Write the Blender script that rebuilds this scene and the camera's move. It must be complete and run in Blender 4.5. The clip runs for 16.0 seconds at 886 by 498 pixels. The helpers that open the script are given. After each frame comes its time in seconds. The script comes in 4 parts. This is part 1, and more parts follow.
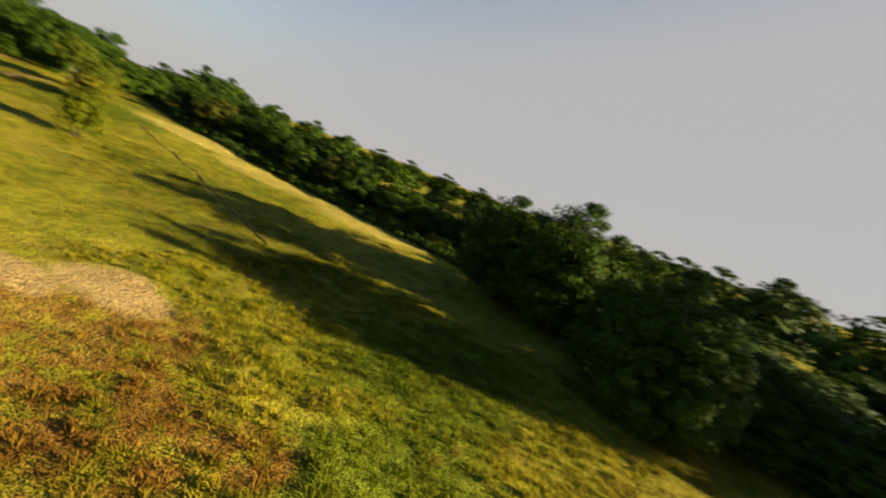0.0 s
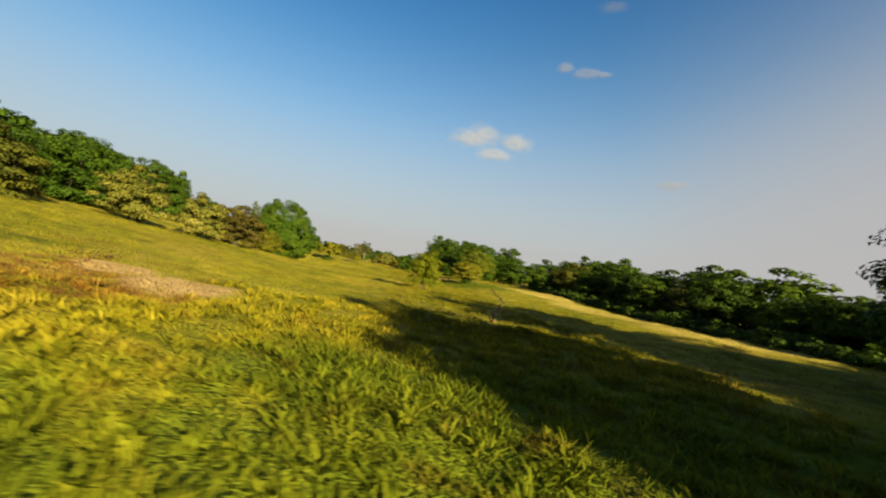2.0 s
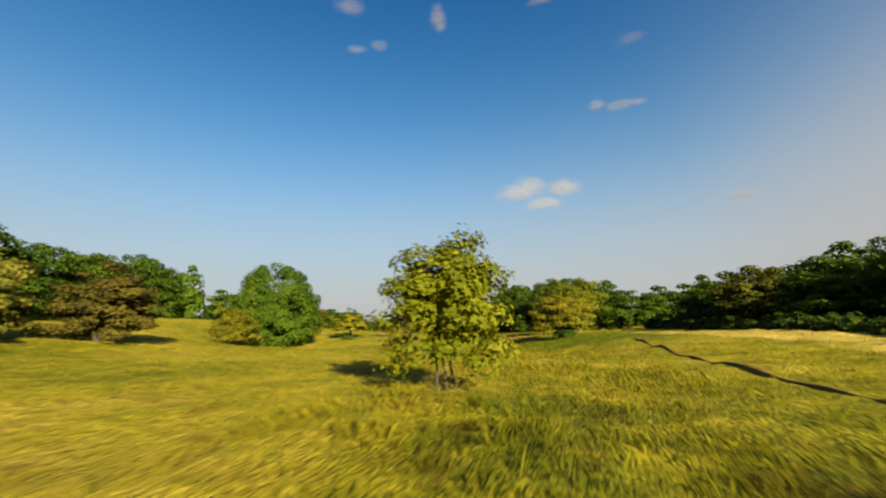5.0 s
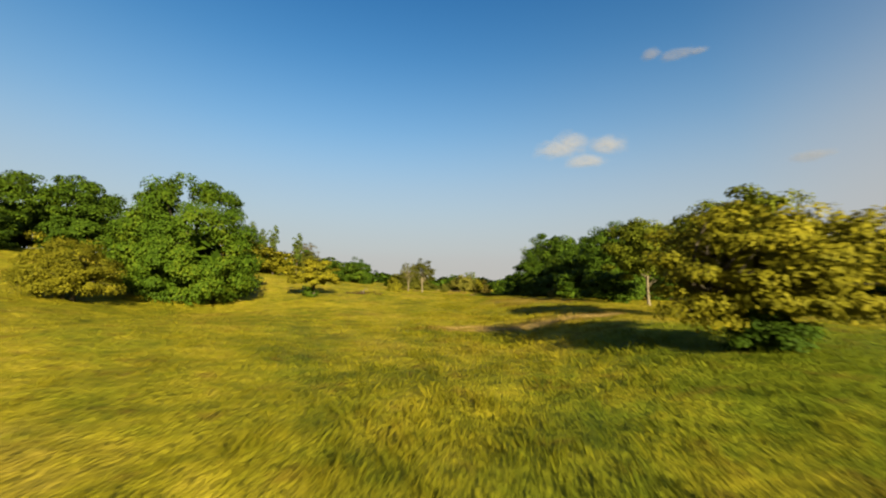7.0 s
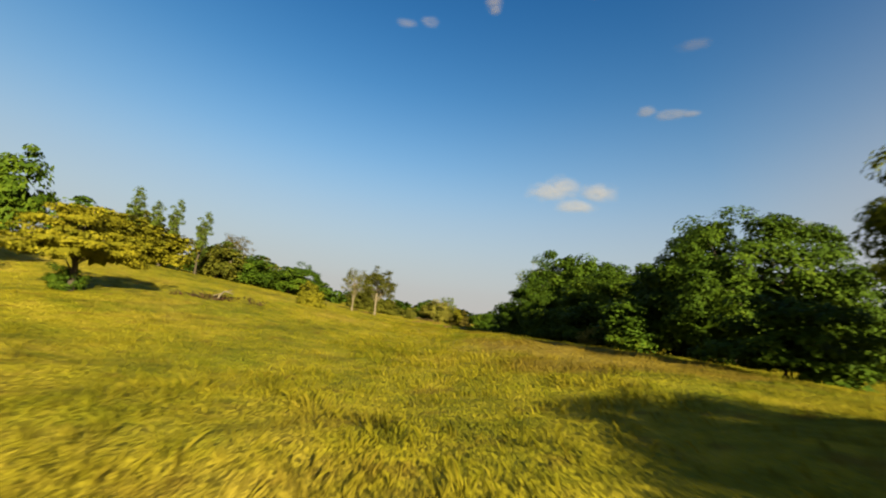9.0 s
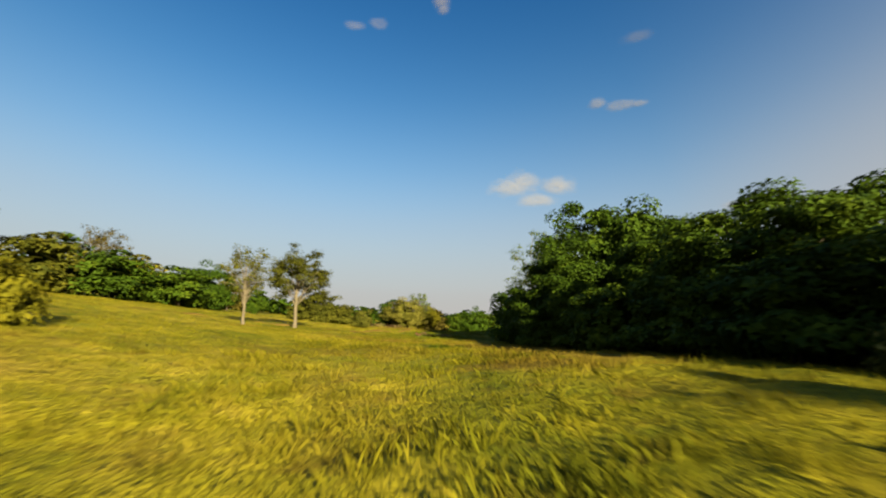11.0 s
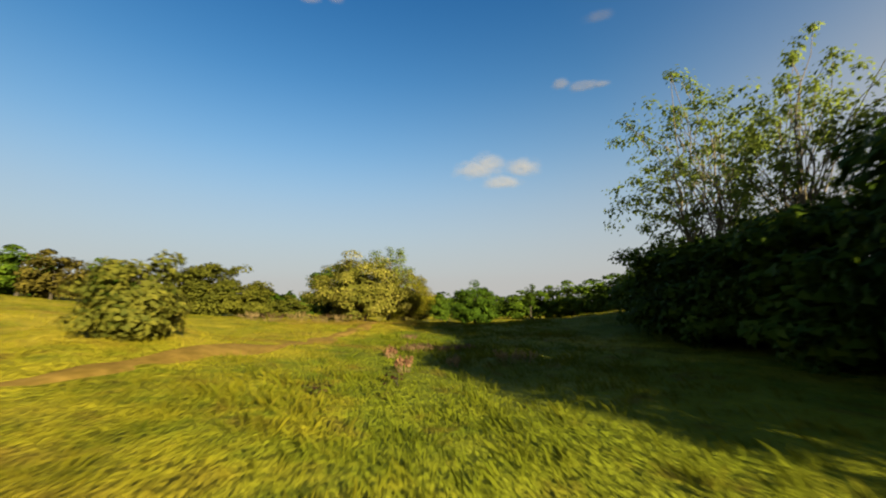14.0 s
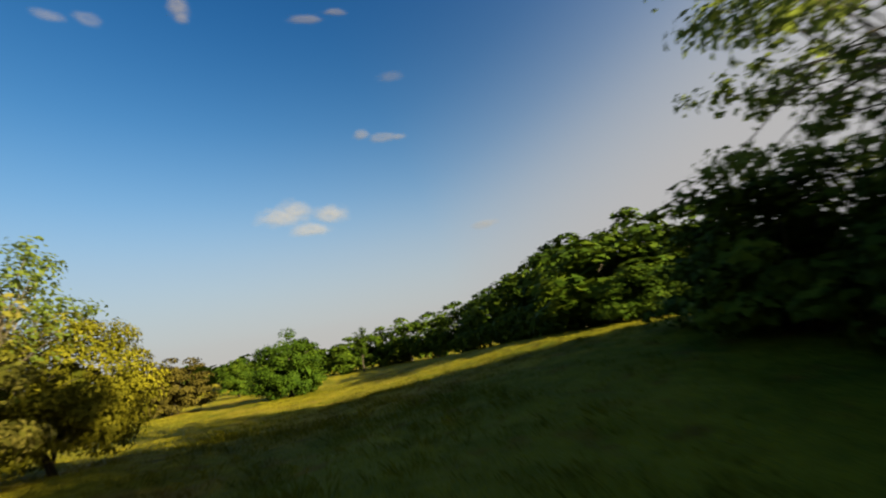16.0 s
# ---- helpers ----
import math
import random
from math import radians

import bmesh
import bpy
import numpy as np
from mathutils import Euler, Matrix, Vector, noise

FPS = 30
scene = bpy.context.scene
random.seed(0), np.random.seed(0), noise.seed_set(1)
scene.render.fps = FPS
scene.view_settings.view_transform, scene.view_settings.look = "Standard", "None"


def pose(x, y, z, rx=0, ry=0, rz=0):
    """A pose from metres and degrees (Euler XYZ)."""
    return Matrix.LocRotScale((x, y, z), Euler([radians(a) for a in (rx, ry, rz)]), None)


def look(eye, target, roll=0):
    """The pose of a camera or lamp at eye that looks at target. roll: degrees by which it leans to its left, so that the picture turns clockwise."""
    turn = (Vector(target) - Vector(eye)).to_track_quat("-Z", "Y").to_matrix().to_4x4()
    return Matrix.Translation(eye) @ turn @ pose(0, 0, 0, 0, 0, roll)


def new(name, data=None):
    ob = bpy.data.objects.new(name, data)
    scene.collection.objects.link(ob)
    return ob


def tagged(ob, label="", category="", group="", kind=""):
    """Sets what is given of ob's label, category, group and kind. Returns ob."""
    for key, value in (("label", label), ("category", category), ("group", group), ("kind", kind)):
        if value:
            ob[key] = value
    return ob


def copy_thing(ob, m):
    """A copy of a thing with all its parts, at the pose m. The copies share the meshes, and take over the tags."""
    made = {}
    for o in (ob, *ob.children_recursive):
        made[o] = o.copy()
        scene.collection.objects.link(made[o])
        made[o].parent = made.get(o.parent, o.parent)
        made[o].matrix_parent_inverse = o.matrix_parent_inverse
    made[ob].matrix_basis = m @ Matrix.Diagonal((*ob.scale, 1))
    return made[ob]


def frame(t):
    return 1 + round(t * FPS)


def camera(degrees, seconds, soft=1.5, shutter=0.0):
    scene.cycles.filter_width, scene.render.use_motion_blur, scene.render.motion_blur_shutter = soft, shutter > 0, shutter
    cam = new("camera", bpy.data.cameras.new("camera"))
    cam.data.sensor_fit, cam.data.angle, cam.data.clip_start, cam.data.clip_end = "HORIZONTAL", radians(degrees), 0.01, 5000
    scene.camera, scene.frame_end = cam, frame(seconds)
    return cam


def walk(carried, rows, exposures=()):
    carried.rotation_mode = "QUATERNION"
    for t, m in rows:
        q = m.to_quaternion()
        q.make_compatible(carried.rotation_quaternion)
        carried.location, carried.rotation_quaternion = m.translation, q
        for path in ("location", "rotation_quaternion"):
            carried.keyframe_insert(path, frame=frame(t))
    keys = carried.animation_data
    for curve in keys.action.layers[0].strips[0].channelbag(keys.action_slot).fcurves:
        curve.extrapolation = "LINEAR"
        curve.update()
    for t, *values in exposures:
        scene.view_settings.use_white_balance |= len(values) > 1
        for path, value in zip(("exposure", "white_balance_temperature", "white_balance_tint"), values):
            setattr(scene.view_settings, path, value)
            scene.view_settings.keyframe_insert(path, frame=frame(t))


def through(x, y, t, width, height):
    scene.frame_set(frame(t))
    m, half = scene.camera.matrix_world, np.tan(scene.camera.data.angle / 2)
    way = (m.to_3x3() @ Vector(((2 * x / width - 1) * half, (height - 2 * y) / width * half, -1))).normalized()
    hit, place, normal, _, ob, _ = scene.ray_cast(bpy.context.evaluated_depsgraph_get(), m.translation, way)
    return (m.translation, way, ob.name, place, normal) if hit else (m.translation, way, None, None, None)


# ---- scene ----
cam = camera(92.5, 16.0, soft=2.0, shutter=0.3)
# seconds, eye, turn in degrees
ROWS = [
    (0.0, -22.69, -48.09, 4.03, 81.15, -20.55, -66.26),
    (0.5, -19.47, -49.59, 2.20, 84.59, -18.50, -44.51),
    (1.0, -16.46, -50.73, 0.88, 91.91, -22.64, -31.55),
    (1.5, -14.45, -49.38, -0.12, 94.53, -11.99, -24.59),
    (2.0, -12.20, -48.71, -0.43, 93.19, -7.70, -14.68),
    (2.5, -10.05, -46.13, -1.12, 94.66, -12.67, -8.31),
    (3.0, -8.32, -41.97, -0.88, 99.87, -18.87, -3.76),
    (3.5, -7.75, -37.17, -0.88, 102.29, -14.21, 2.29),
    (4.0, -7.57, -32.22, -1.32, 102.91, -5.90, 1.10),
    (4.2, -7.55, -30.17, -1.44, 102.44, -2.24, -0.56),
    (5.2, -3.95, -19.30, -0.90, 101.30, 2.60, -5.20),
    (5.8, -1.85, -12.95, -0.80, 100.10, 3.40, -5.70),
    (6.3, -1.94, -7.99, -0.85, 98.73, 2.46, -4.99),
    (6.5, -1.69, -5.90, -0.67, 96.92, 2.12, -3.03),
    (7.0, -0.63, -0.26, -0.42, 95.79, -0.47, -0.71),
    (7.5, 0.30, 5.78, 0.03, 95.71, -5.22, -1.44),
    (8.0, 0.95, 12.01, -0.39, 96.25, -4.98, -0.98),
    (8.5, 1.54, 18.06, -0.77, 100.40, -5.64, -3.40),
    (9.0, 1.91, 23.21, -0.67, 100.06, -6.32, -3.56),
    (9.2, 2.05, 25.15, -0.68, 99.86, -6.54, -3.02),
    (11.3, 3.61, 48.62, -0.33, 100.79, -0.67, -7.63),
    (11.5, 3.77, 50.94, -0.45, 100.90, -0.59, -7.66),
    (12.0, 4.08, 56.84, -0.63, 101.05, -0.76, -8.02),
    (12.5, 4.30, 62.87, -0.79, 100.90, -1.36, -9.12),
    (13.0, 4.67, 68.69, -0.72, 100.90, -0.69, -7.79),
    (13.5, 5.07, 74.11, -0.27, 99.69, -0.58, -8.85),
    (14.0, 5.43, 78.76, 0.02, 98.59, 0.89, -11.58),
    (14.5, 6.02, 83.37, -0.02, 98.87, 3.80, -16.27),
    (15.0, 6.90, 87.24, 0.10, 98.80, 12.90, -23.20),
    (15.5, 8.27, 91.32, 0.29, 99.79, 14.24, -37.68),
    (16.0, 10.49, 96.34, 0.73, 102.51, 10.28, -35.20),
]
walk(cam, [(t, pose(*p)) for t, *p in ROWS])

# ---- sky and sun ----
SUN_AZ, SUN_EL = radians(161.4), radians(16.8)
world = bpy.data.worlds.new("sky")
scene.world = world
world.use_nodes = True
wn = world.node_tree
sky = wn.nodes.new("ShaderNodeTexSky")
sky.sky_type = "NISHITA"
sky.sun_disc = False
sky.sun_elevation, sky.sun_rotation = SUN_EL, SUN_AZ
sky.air_density, sky.dust_density, sky.ozone_density = 1.0, 0.5, 2.4
bg = wn.nodes["Background"]
bg.inputs["Strength"].default_value = 0.049
vivid = wn.nodes.new("ShaderNodeHueSaturation")
vivid.inputs["Hue"].default_value = 0.477
vivid.inputs["Saturation"].default_value, vivid.inputs["Value"].default_value = 1.33, 0.96
wn.links.new(sky.outputs["Color"], vivid.inputs["Color"])
# summer haze: a pale veil low in the sky, deeper towards the sun
wtc = wn.nodes.new("ShaderNodeTexCoord")
wsep = wn.nodes.new("ShaderNodeSeparateXYZ")
wn.links.new(wtc.outputs["Generated"], wsep.inputs[0])
toward = wn.nodes.new("ShaderNodeVectorMath")
toward.operation = "DOT_PRODUCT"
toward.inputs[1].default_value = (math.sin(SUN_AZ), math.cos(SUN_AZ), 0.0)
wn.links.new(wtc.outputs["Generated"], toward.inputs[0])
glow = wn.nodes.new("ShaderNodeMapRange")
glow.inputs["From Min"].default_value, glow.inputs["From Max"].default_value = -0.55, 0.9
glow.inputs["To Min"].default_value, glow.inputs["To Max"].default_value = 0.0, 0.55
wn.links.new(toward.outputs["Value"], glow.inputs["Value"])
lift = wn.nodes.new("ShaderNodeMath")
lift.operation = "SUBTRACT"
wn.links.new(wsep.outputs["Z"], lift.inputs[0])
wn.links.new(glow.outputs["Result"], lift.inputs[1])
veil = wn.nodes.new("ShaderNodeValToRGB")
veil.color_ramp.interpolation = "B_SPLINE"
ve = veil.color_ramp.elements
for _ in range(4):
    ve.new(0.5)
for el, (p, c) in zip(ve, ((0.0, 0.97), (0.10, 0.95), (0.24, 0.62), (0.36, 0.26), (0.50, 0.06), (0.68, 0.0))):
    el.position, el.color = p, (c, c, c, 1)
wn.links.new(lift.outputs[0], veil.inputs["Fac"])
haze = wn.nodes.new("ShaderNodeMix")
haze.data_type = "RGBA"
haze.inputs[7].default_value = (2.55, 2.46, 2.42, 1)
wn.links.new(veil.outputs["Color"], haze.inputs[0])
# the clear sky deepens towards the zenith
deep = wn.nodes.new("ShaderNodeValToRGB")
deep.color_ramp.interpolation = "B_SPLINE"
de = deep.color_ramp.elements
de[0].position, de[0].color = 0.22, (1.0, 1.0, 1.0, 1)
de[1].position, de[1].color = 0.78, (0.50, 0.42, 0.76, 1)
wn.links.new(wsep.outputs["Z"], deep.inputs["Fac"])
zenith = wn.nodes.new("ShaderNodeMix")
zenith.data_type, zenith.blend_type = "RGBA", "MULTIPLY"
zenith.inputs[0].default_value = 1.0
wn.links.new(vivid.outputs["Color"], zenith.inputs[6])
wn.links.new(deep.outputs["Color"], zenith.inputs[7])
wn.links.new(zenith.outputs[2], haze.inputs[6])
wn.links.new(haze.outputs[2], bg.inputs["Color"])

sun_data = bpy.data.lights.new("sun", "SUN")
sun_data.energy, sun_data.angle, sun_data.color = 5.0, radians(0.6), (1.0, 0.83, 0.45)
sun = new("sun", sun_data)
sun.matrix_world = look((0, 0, 0), (-math.sin(SUN_AZ) * math.cos(SUN_EL), -math.cos(SUN_AZ) * math.cos(SUN_EL), -math.sin(SUN_EL)))
scene.view_settings.exposure = 1.98

# ---- materials ----
def nodes_of(name):
    m = bpy.data.materials.new(name)
    m.use_nodes = True
    t = m.node_tree
    t.nodes.clear()
    return m, t, t.nodes.new("ShaderNodeOutputMaterial")


def noise_node(t, vec, scale, detail=4.0, rough=0.6):
    n = t.nodes.new("ShaderNodeTexNoise")
    n.inputs["Scale"].default_value, n.inputs["Detail"].default_value, n.inputs["Roughness"].default_value = scale, detail, rough
    if vec is not None:
        t.links.new(vec, n.inputs["Vector"])
    return n.outputs["Fac"]


def ramp_node(t, fac, stops):
    r = t.nodes.new("ShaderNodeValToRGB")
    e = r.color_ramp.elements
    while len(e) < len(stops):
        e.new(0.5)
    for el, (p, c) in zip(e, stops):
        el.position, el.color = p, (*c, 1.0)
    t.links.new(fac, r.inputs["Fac"])
    return r.outputs["Color"]


def mix_node(t, fac, a, b, blend="MIX"):
    m = t.nodes.new("ShaderNodeMix")
    m.data_type, m.blend_type = "RGBA", blend
    for sock, v in ((m.inputs[0], fac), (m.inputs[6], a), (m.inputs[7], b)):
        if isinstance(v, (int, float)):
            sock.default_value = v
        elif isinstance(v, tuple):
            sock.default_value = (*v, 1.0)
        else:
            t.links.new(v, sock)
    return m.outputs[2]


def math_node(t, op, a, b=0.0, clamp=False):
    m = t.nodes.new("ShaderNodeMath")
    m.operation, m.use_clamp = op, clamp
    for sock, v in ((m.inputs[0], a), (m.inputs[1], b)):
        if isinstance(v, (int, float)):
            sock.default_value = v
        else:
            t.links.new(v, sock)
    return m.outputs[0]


def leaf_material(name, dark, mid, light, through=0.13, gloss=0.7):
    """Foliage: every leaf its own shade, drifts of colour over the crown, some light let through."""
    m, t, out = nodes_of(name)
    geo = t.nodes.new("ShaderNodeNewGeometry")
    tc = t.nodes.new("ShaderNodeTexCoord")
    info = t.nodes.new("ShaderNodeObjectInfo")
    fac = math_node(t, "MULTIPLY", geo.outputs["Random Per Island"], 0.34)
    drift = noise_node(t, tc.outputs["Object"], 0.45, 2.0)
    fac = math_node(t, "ADD", fac, math_node(t, "MULTIPLY", math_node(t, "SUBTRACT", drift, 0.20), 0.95))
    fac = math_node(t, "ADD", fac, math_node(t, "MULTIPLY", math_node(t, "SUBTRACT", info.outputs["Random"], 0.5), 0.22), True)
    col = ramp_node(t, fac, [(0.05, dark), (0.5, mid), (0.95, light)])
    p = t.nodes.new("ShaderNodeBsdfPrincipled")
    p.inputs["Roughness"].default_value = gloss
    p.inputs["Specular IOR Level"].default_value = 0.06
    t.links.new(col, p.inputs["Base Color"])
    tr = t.nodes.new("ShaderNodeBsdfTranslucent")
    t.links.new(mix_node(t, 0.5, col, light), tr.inputs["Color"])
    mx = t.nodes.new("ShaderNodeMixShader")
    mx.inputs[0].default_value = through
    t.links.new(p.outputs[0], mx.inputs[1])
    t.links.new(tr.outputs[0], mx.inputs[2])
    t.links.new(mx.outputs[0], out.inputs["Surface"])
    return m


LEAF = {
    "oak": leaf_material("oak_leaves", (0.0112, 0.0262, 0.0021), (0.032, 0.062, 0.0042), (0.077, 0.104, 0.0065)),
    "dark": leaf_material("woodland_leaves", (0.0108, 0.0252, 0.0027), (0.0324, 0.0603, 0.0045), (0.081, 0.117, 0.0081)),
    "olive": leaf_material("hawthorn_leaves", (0.018, 0.0255, 0.004), (0.055, 0.060, 0.0075), (0.120, 0.112, 0.0125)),
    "gold": leaf_material("golden_leaves", (0.033, 0.039, 0.0035), (0.100, 0.096, 0.006), (0.195, 0.172, 0.0115)),
    "pale_olive": leaf_material("thin_olive_leaves", (0.024, 0.031, 0.005), (0.072, 0.077, 0.0098), (0.134, 0.131, 0.018), 0.35),
    "tan": leaf_material("brownish_leaves", (0.023, 0.021, 0.005), (0.057, 0.048, 0.009), (0.102, 0.084, 0.014)),
    "lime": leaf_material("sunlit_green_leaves", (0.020, 0.033, 0.0035), (0.066, 0.083, 0.006), (0.132, 0.143, 0.0115), 0.2),
    "willow": leaf_material("willow_leaves", (0.036, 0.053, 0.0035), (0.105, 0.123, 0.0056), (0.197, 0.197, 0.0127), 0.4),
    "blossom": leaf_material("blossom_and_leaves", (0.0225, 0.033, 0.005), (0.097, 0.095, 0.014), (0.282, 0.245, 0.063)),
    "hedge": leaf_material("hedgerow_leaves", (0.009, 0.0207, 0.0027), (0.0243, 0.045, 0.0045), (0.0558, 0.0855, 0.0081)),
    "ash": leaf_material("sparse_leaves", (0.05, 0.08, 0.014), (0.115, 0.16, 0.028), (0.20, 0.25, 0.05), 0.6),
}


def bark_material(name, a, b):
    m, t, out = nodes_of(name)
    tc = t.nodes.new("ShaderNodeTexCoord")
    mp = t.nodes.new("ShaderNodeMapping")
    mp.inputs["Scale"].default_value = (9, 9, 1.6)
    t.links.new(tc.outputs["Object"], mp.inputs["Vector"])
    n = noise_node(t, mp.outputs[0], 2.0, 6.0, 0.7)
    big = noise_node(t, tc.outputs["Object"], 1.3, 2.0)
    col = ramp_node(t, math_node(t, "ADD", math_node(t, "MULTIPLY", n, 0.7), math_node(t, "MULTIPLY", big, 0.3)), [(0.3, a), (0.68, b)])
    p = t.nodes.new("ShaderNodeBsdfPrincipled")
    p.inputs["Roughness"].default_value = 0.9
    bp = t.nodes.new("ShaderNodeBump")
    bp.inputs["Strength"].default_value, bp.inputs["Distance"].default_value = 0.8, 0.03
    t.links.new(n, bp.inputs["Height"])
    t.links.new(bp.outputs[0], p.inputs["Normal"])
    t.links.new(col, p.inputs["Base Color"])
    t.links.new(p.outputs[0], out.inputs["Surface"])
    return m


BARK = bark_material("dark_bark", (0.0128, 0.0096, 0.0064), (0.048, 0.0384, 0.0272))
BARK_PALE = bark_material("pale_bark", (0.048, 0.04, 0.0272), (0.152, 0.128, 0.092))

# places where the sward is worn, dry or bare: x, y, radius across, radius along
BARE = [(-15.6, -37.1, 1.2, 1.9), (-17.3, -36.2, 0.8, 1.3)]
STRAWY = [(0.6, 20.4, 1.8, 0.6), (3.4, 19.3, 3.0, 0.6), (5.6, 19.2, 2.2, 0.5)]
PALE = [(12.0, -27.5, 4.5, 6.5), (13.0, -14.0, 3.5, 9.0), (14.5, 3.0, 4.0, 9.0)]
RUSTY = [(-18.6, -41.2, 2.3, 3.2), (-17.0, -38.9, 2.4, 2.8), (-17.3, -44.0, 1.0, 1.0)]
DRY = [(9.0, 66.5, 3.0, 3.0), (12.0, 71.5, 4.0, 3.0), (9.6, 73.2, 3.0, 1.6), (7.5, 54.2, 2.6, 1.4), (9.5, 58.0, 3.4, 2.4), (9.1, 77.9, 1.4, 1.0), (8.0, 70.5, 2.2, 0.8), (4.2, 72.0, 1.6, 1.8), (6.0, 104.5, 6.0, 1.8), (8.4, 34.5, 4.5, 2.0), (11.5, 69.0, 3.5, 6.0), (3.2, 19.4, 5.4, 1.7), (9.0, 40.0, 5.0, 6.0), (-1.0, 83.0, 4.0, 0.8), (2.0, 92.5, 5.0, 0.9)]
# greener ground; some patches put the deeper tone of shaded grass into the colour
LUSH_AND_SHADED = [(9.0, 92.5, 4.6, 7.0), (7.6, 66.6, 1.6, 1.2), (5.6, 63.5, 1.2, 0.8), (-16.0, -46.5, 3.0, 2.5), (7.5, 12.0, 4.0, 3.0), (6.4, 66.0, 1.6, 2.2), (-9.0, -44.5, 5.0, 3.6), (9.0, 7.0, 7.0, 7.0), (9.0, 86.0, 5.0, 8.0), (17.0, 101.0, 8.0, 7.0)]


def patch_mask(t, pos, places, edge):
    """Soft-edged, ragged patches of the sward."""
    sep = t.nodes.new("ShaderNodeSeparateXYZ")
    t.links.new(pos, sep.inputs[0])
    wob = math_node(t, "MULTIPLY", math_node(t, "SUBTRACT", noise_node(t, pos, 0.9, 5.0, 0.7), 0.5), edge)
    total = None
    for x, y, a, b in places:
        u = math_node(t, "DIVIDE", math_node(t, "SUBTRACT", sep.outputs[0], x), a)
        v = math_node(t, "DIVIDE", math_node(t, "SUBTRACT", sep.outputs[1], y), b)
        r = math_node(t, "ADD", math_node(t, "MULTIPLY", u, u), math_node(t, "MULTIPLY", v, v))
        r = math_node(t, "ADD", math_node(t, "SQRT", r), wob)
        k = math_node(t, "DIVIDE", math_node(t, "SUBTRACT", 1.15, r), 0.4, True)
        total = k if total is None else math_node(t, "MAXIMUM", total, k)
    return total


def meadow_material(name, blades, tint=(0.635, 0.632, 0.54), roll=1.0):
    m, t, out = nodes_of(name)
    geo = t.nodes.new("ShaderNodeNewGeometry")
    pos = geo.outputs["Position"]
    big = noise_node(t, pos, 0.07, 4.0, 0.6)
    mid = noise_node(t, pos, 0.5, 4.0, 0.65)
    fine = noise_node(t, pos, 5.0, 5.0, 0.75)
    tussock = noise_node(t, pos, 1.7, 3.0, 0.6)
    fac = math_node(t, "ADD", math_node(t, "MULTIPLY", big, 0.4), math_node(t, "MULTIPLY", mid, 0.3))
    fac = math_node(t, "ADD", fac, math_node(t, "MULTIPLY", tussock, 0.25))
    fac = math_node(t, "ADD", fac, math_node(t, "MULTIPLY", fine, 0.15))
    if blades:
        fac = math_node(t, "ADD", fac, math_node(t, "MULTIPLY", math_node(t, "SUBTRACT", geo.outputs["Random Per Island"], 0.5), 0.09))
    col = ramp_node(t, fac, [(0.43, (0.070, 0.082, 0.007)), (0.51, (0.162, 0.160, 0.011)), (0.575, (0.248, 0.224, 0.016)), (0.66, (0.335, 0.277, 0.034))])
    lush = ramp_node(t, fac, [(0.38, (0.043, 0.079, 0.007)), (0.7, (0.144, 0.186, 0.013))])
    dry = ramp_node(t, fac, [(0.38, (0.088, 0.058, 0.011)), (0.54, (0.20, 0.137, 0.026)), (0.7, (0.295, 0.222, 0.062))])
    drift = ramp_node(t, noise_node(t, pos, 0.13, 5.0, 0.7), [(0.52, (0, 0, 0)), (0.66, (1, 1, 1))])
    col = mix_node(t, math_node(t, "MULTIPLY", drift, 0.55), col, dry)
    fresh = ramp_node(t, noise_node(t, pos, 0.31, 5.0, 0.65), [(0.36, (1, 1, 1)), (0.47, (0, 0, 0))])
    col = mix_node(t, math_node(t, "MULTIPLY", fresh, 0.4), col, lush)
    # greener patches, partly shade tone painted where the trees' shadows fall
    col = mix_node(t, math_node(t, "MULTIPLY", patch_mask(t, pos, LUSH_AND_SHADED, 1.6), 0.8), col, lush)
    col = mix_node(t, math_node(t, "MULTIPLY", patch_mask(t, pos, DRY, 1.8), 0.7), col, dry)
    rusty = ramp_node(t, fac, [(0.42, (0.085, 0.036, 0.007)), (0.55, (0.185, 0.094, 0.018)), (0.68, (0.31, 0.18, 0.05))])
    broken = ramp_node(t, noise_node(t, pos, 1.4, 4.0, 0.7), [(0.4, (0.15, 0.15, 0.15)), (0.54, (0.95, 0.95, 0.95))])
    col = mix_node(t, math_node(t, "MULTIPLY", patch_mask(t, pos, RUSTY, 1.8), broken), col, rusty)
    withered = ramp_node(t, noise_node(t, pos, 1.15, 4.0, 0.65), [(0.56, (0, 0, 0)), (0.66, (1, 1, 1))])
    col = mix_node(t, math_node(t, "MULTIPLY", withered, 0.5), col, (0.11, 0.066, 0.014))
    if not blades:
        soil = ramp_node(t, fac, [(0.38, (0.28, 0.18, 0.072)), (0.7, (0.47, 0.335, 0.16))])
        col = mix_node(t, patch_mask(t, pos, BARE, 1.0), col, soil)
    straw = ramp_node(t, fac, [(0.38, (0.26, 0.17, 0.06)), (0.7, (0.52, 0.38, 0.17))])
    col = mix_node(t, math_node(t, "MULTIPLY", patch_mask(t, pos, STRAWY, 2.0), 0.8), col, straw)
    hay = ramp_node(t, fac, [(0.40, (0.30, 0.225, 0.045)), (0.66, (0.60, 0.47, 0.14))])
    col = mix_node(t, math_node(t, "MULTIPLY", patch_mask(t, pos, PALE, 0.5), 0.75), col, hay)
    col = mix_node(t, 1.0, col, tint if blades else (0.91, 0.905, 0.80), "MULTIPLY")
    p = t.nodes.new("ShaderNodeBsdfPrincipled")
    p.inputs["Roughness"].default_value = 0.75
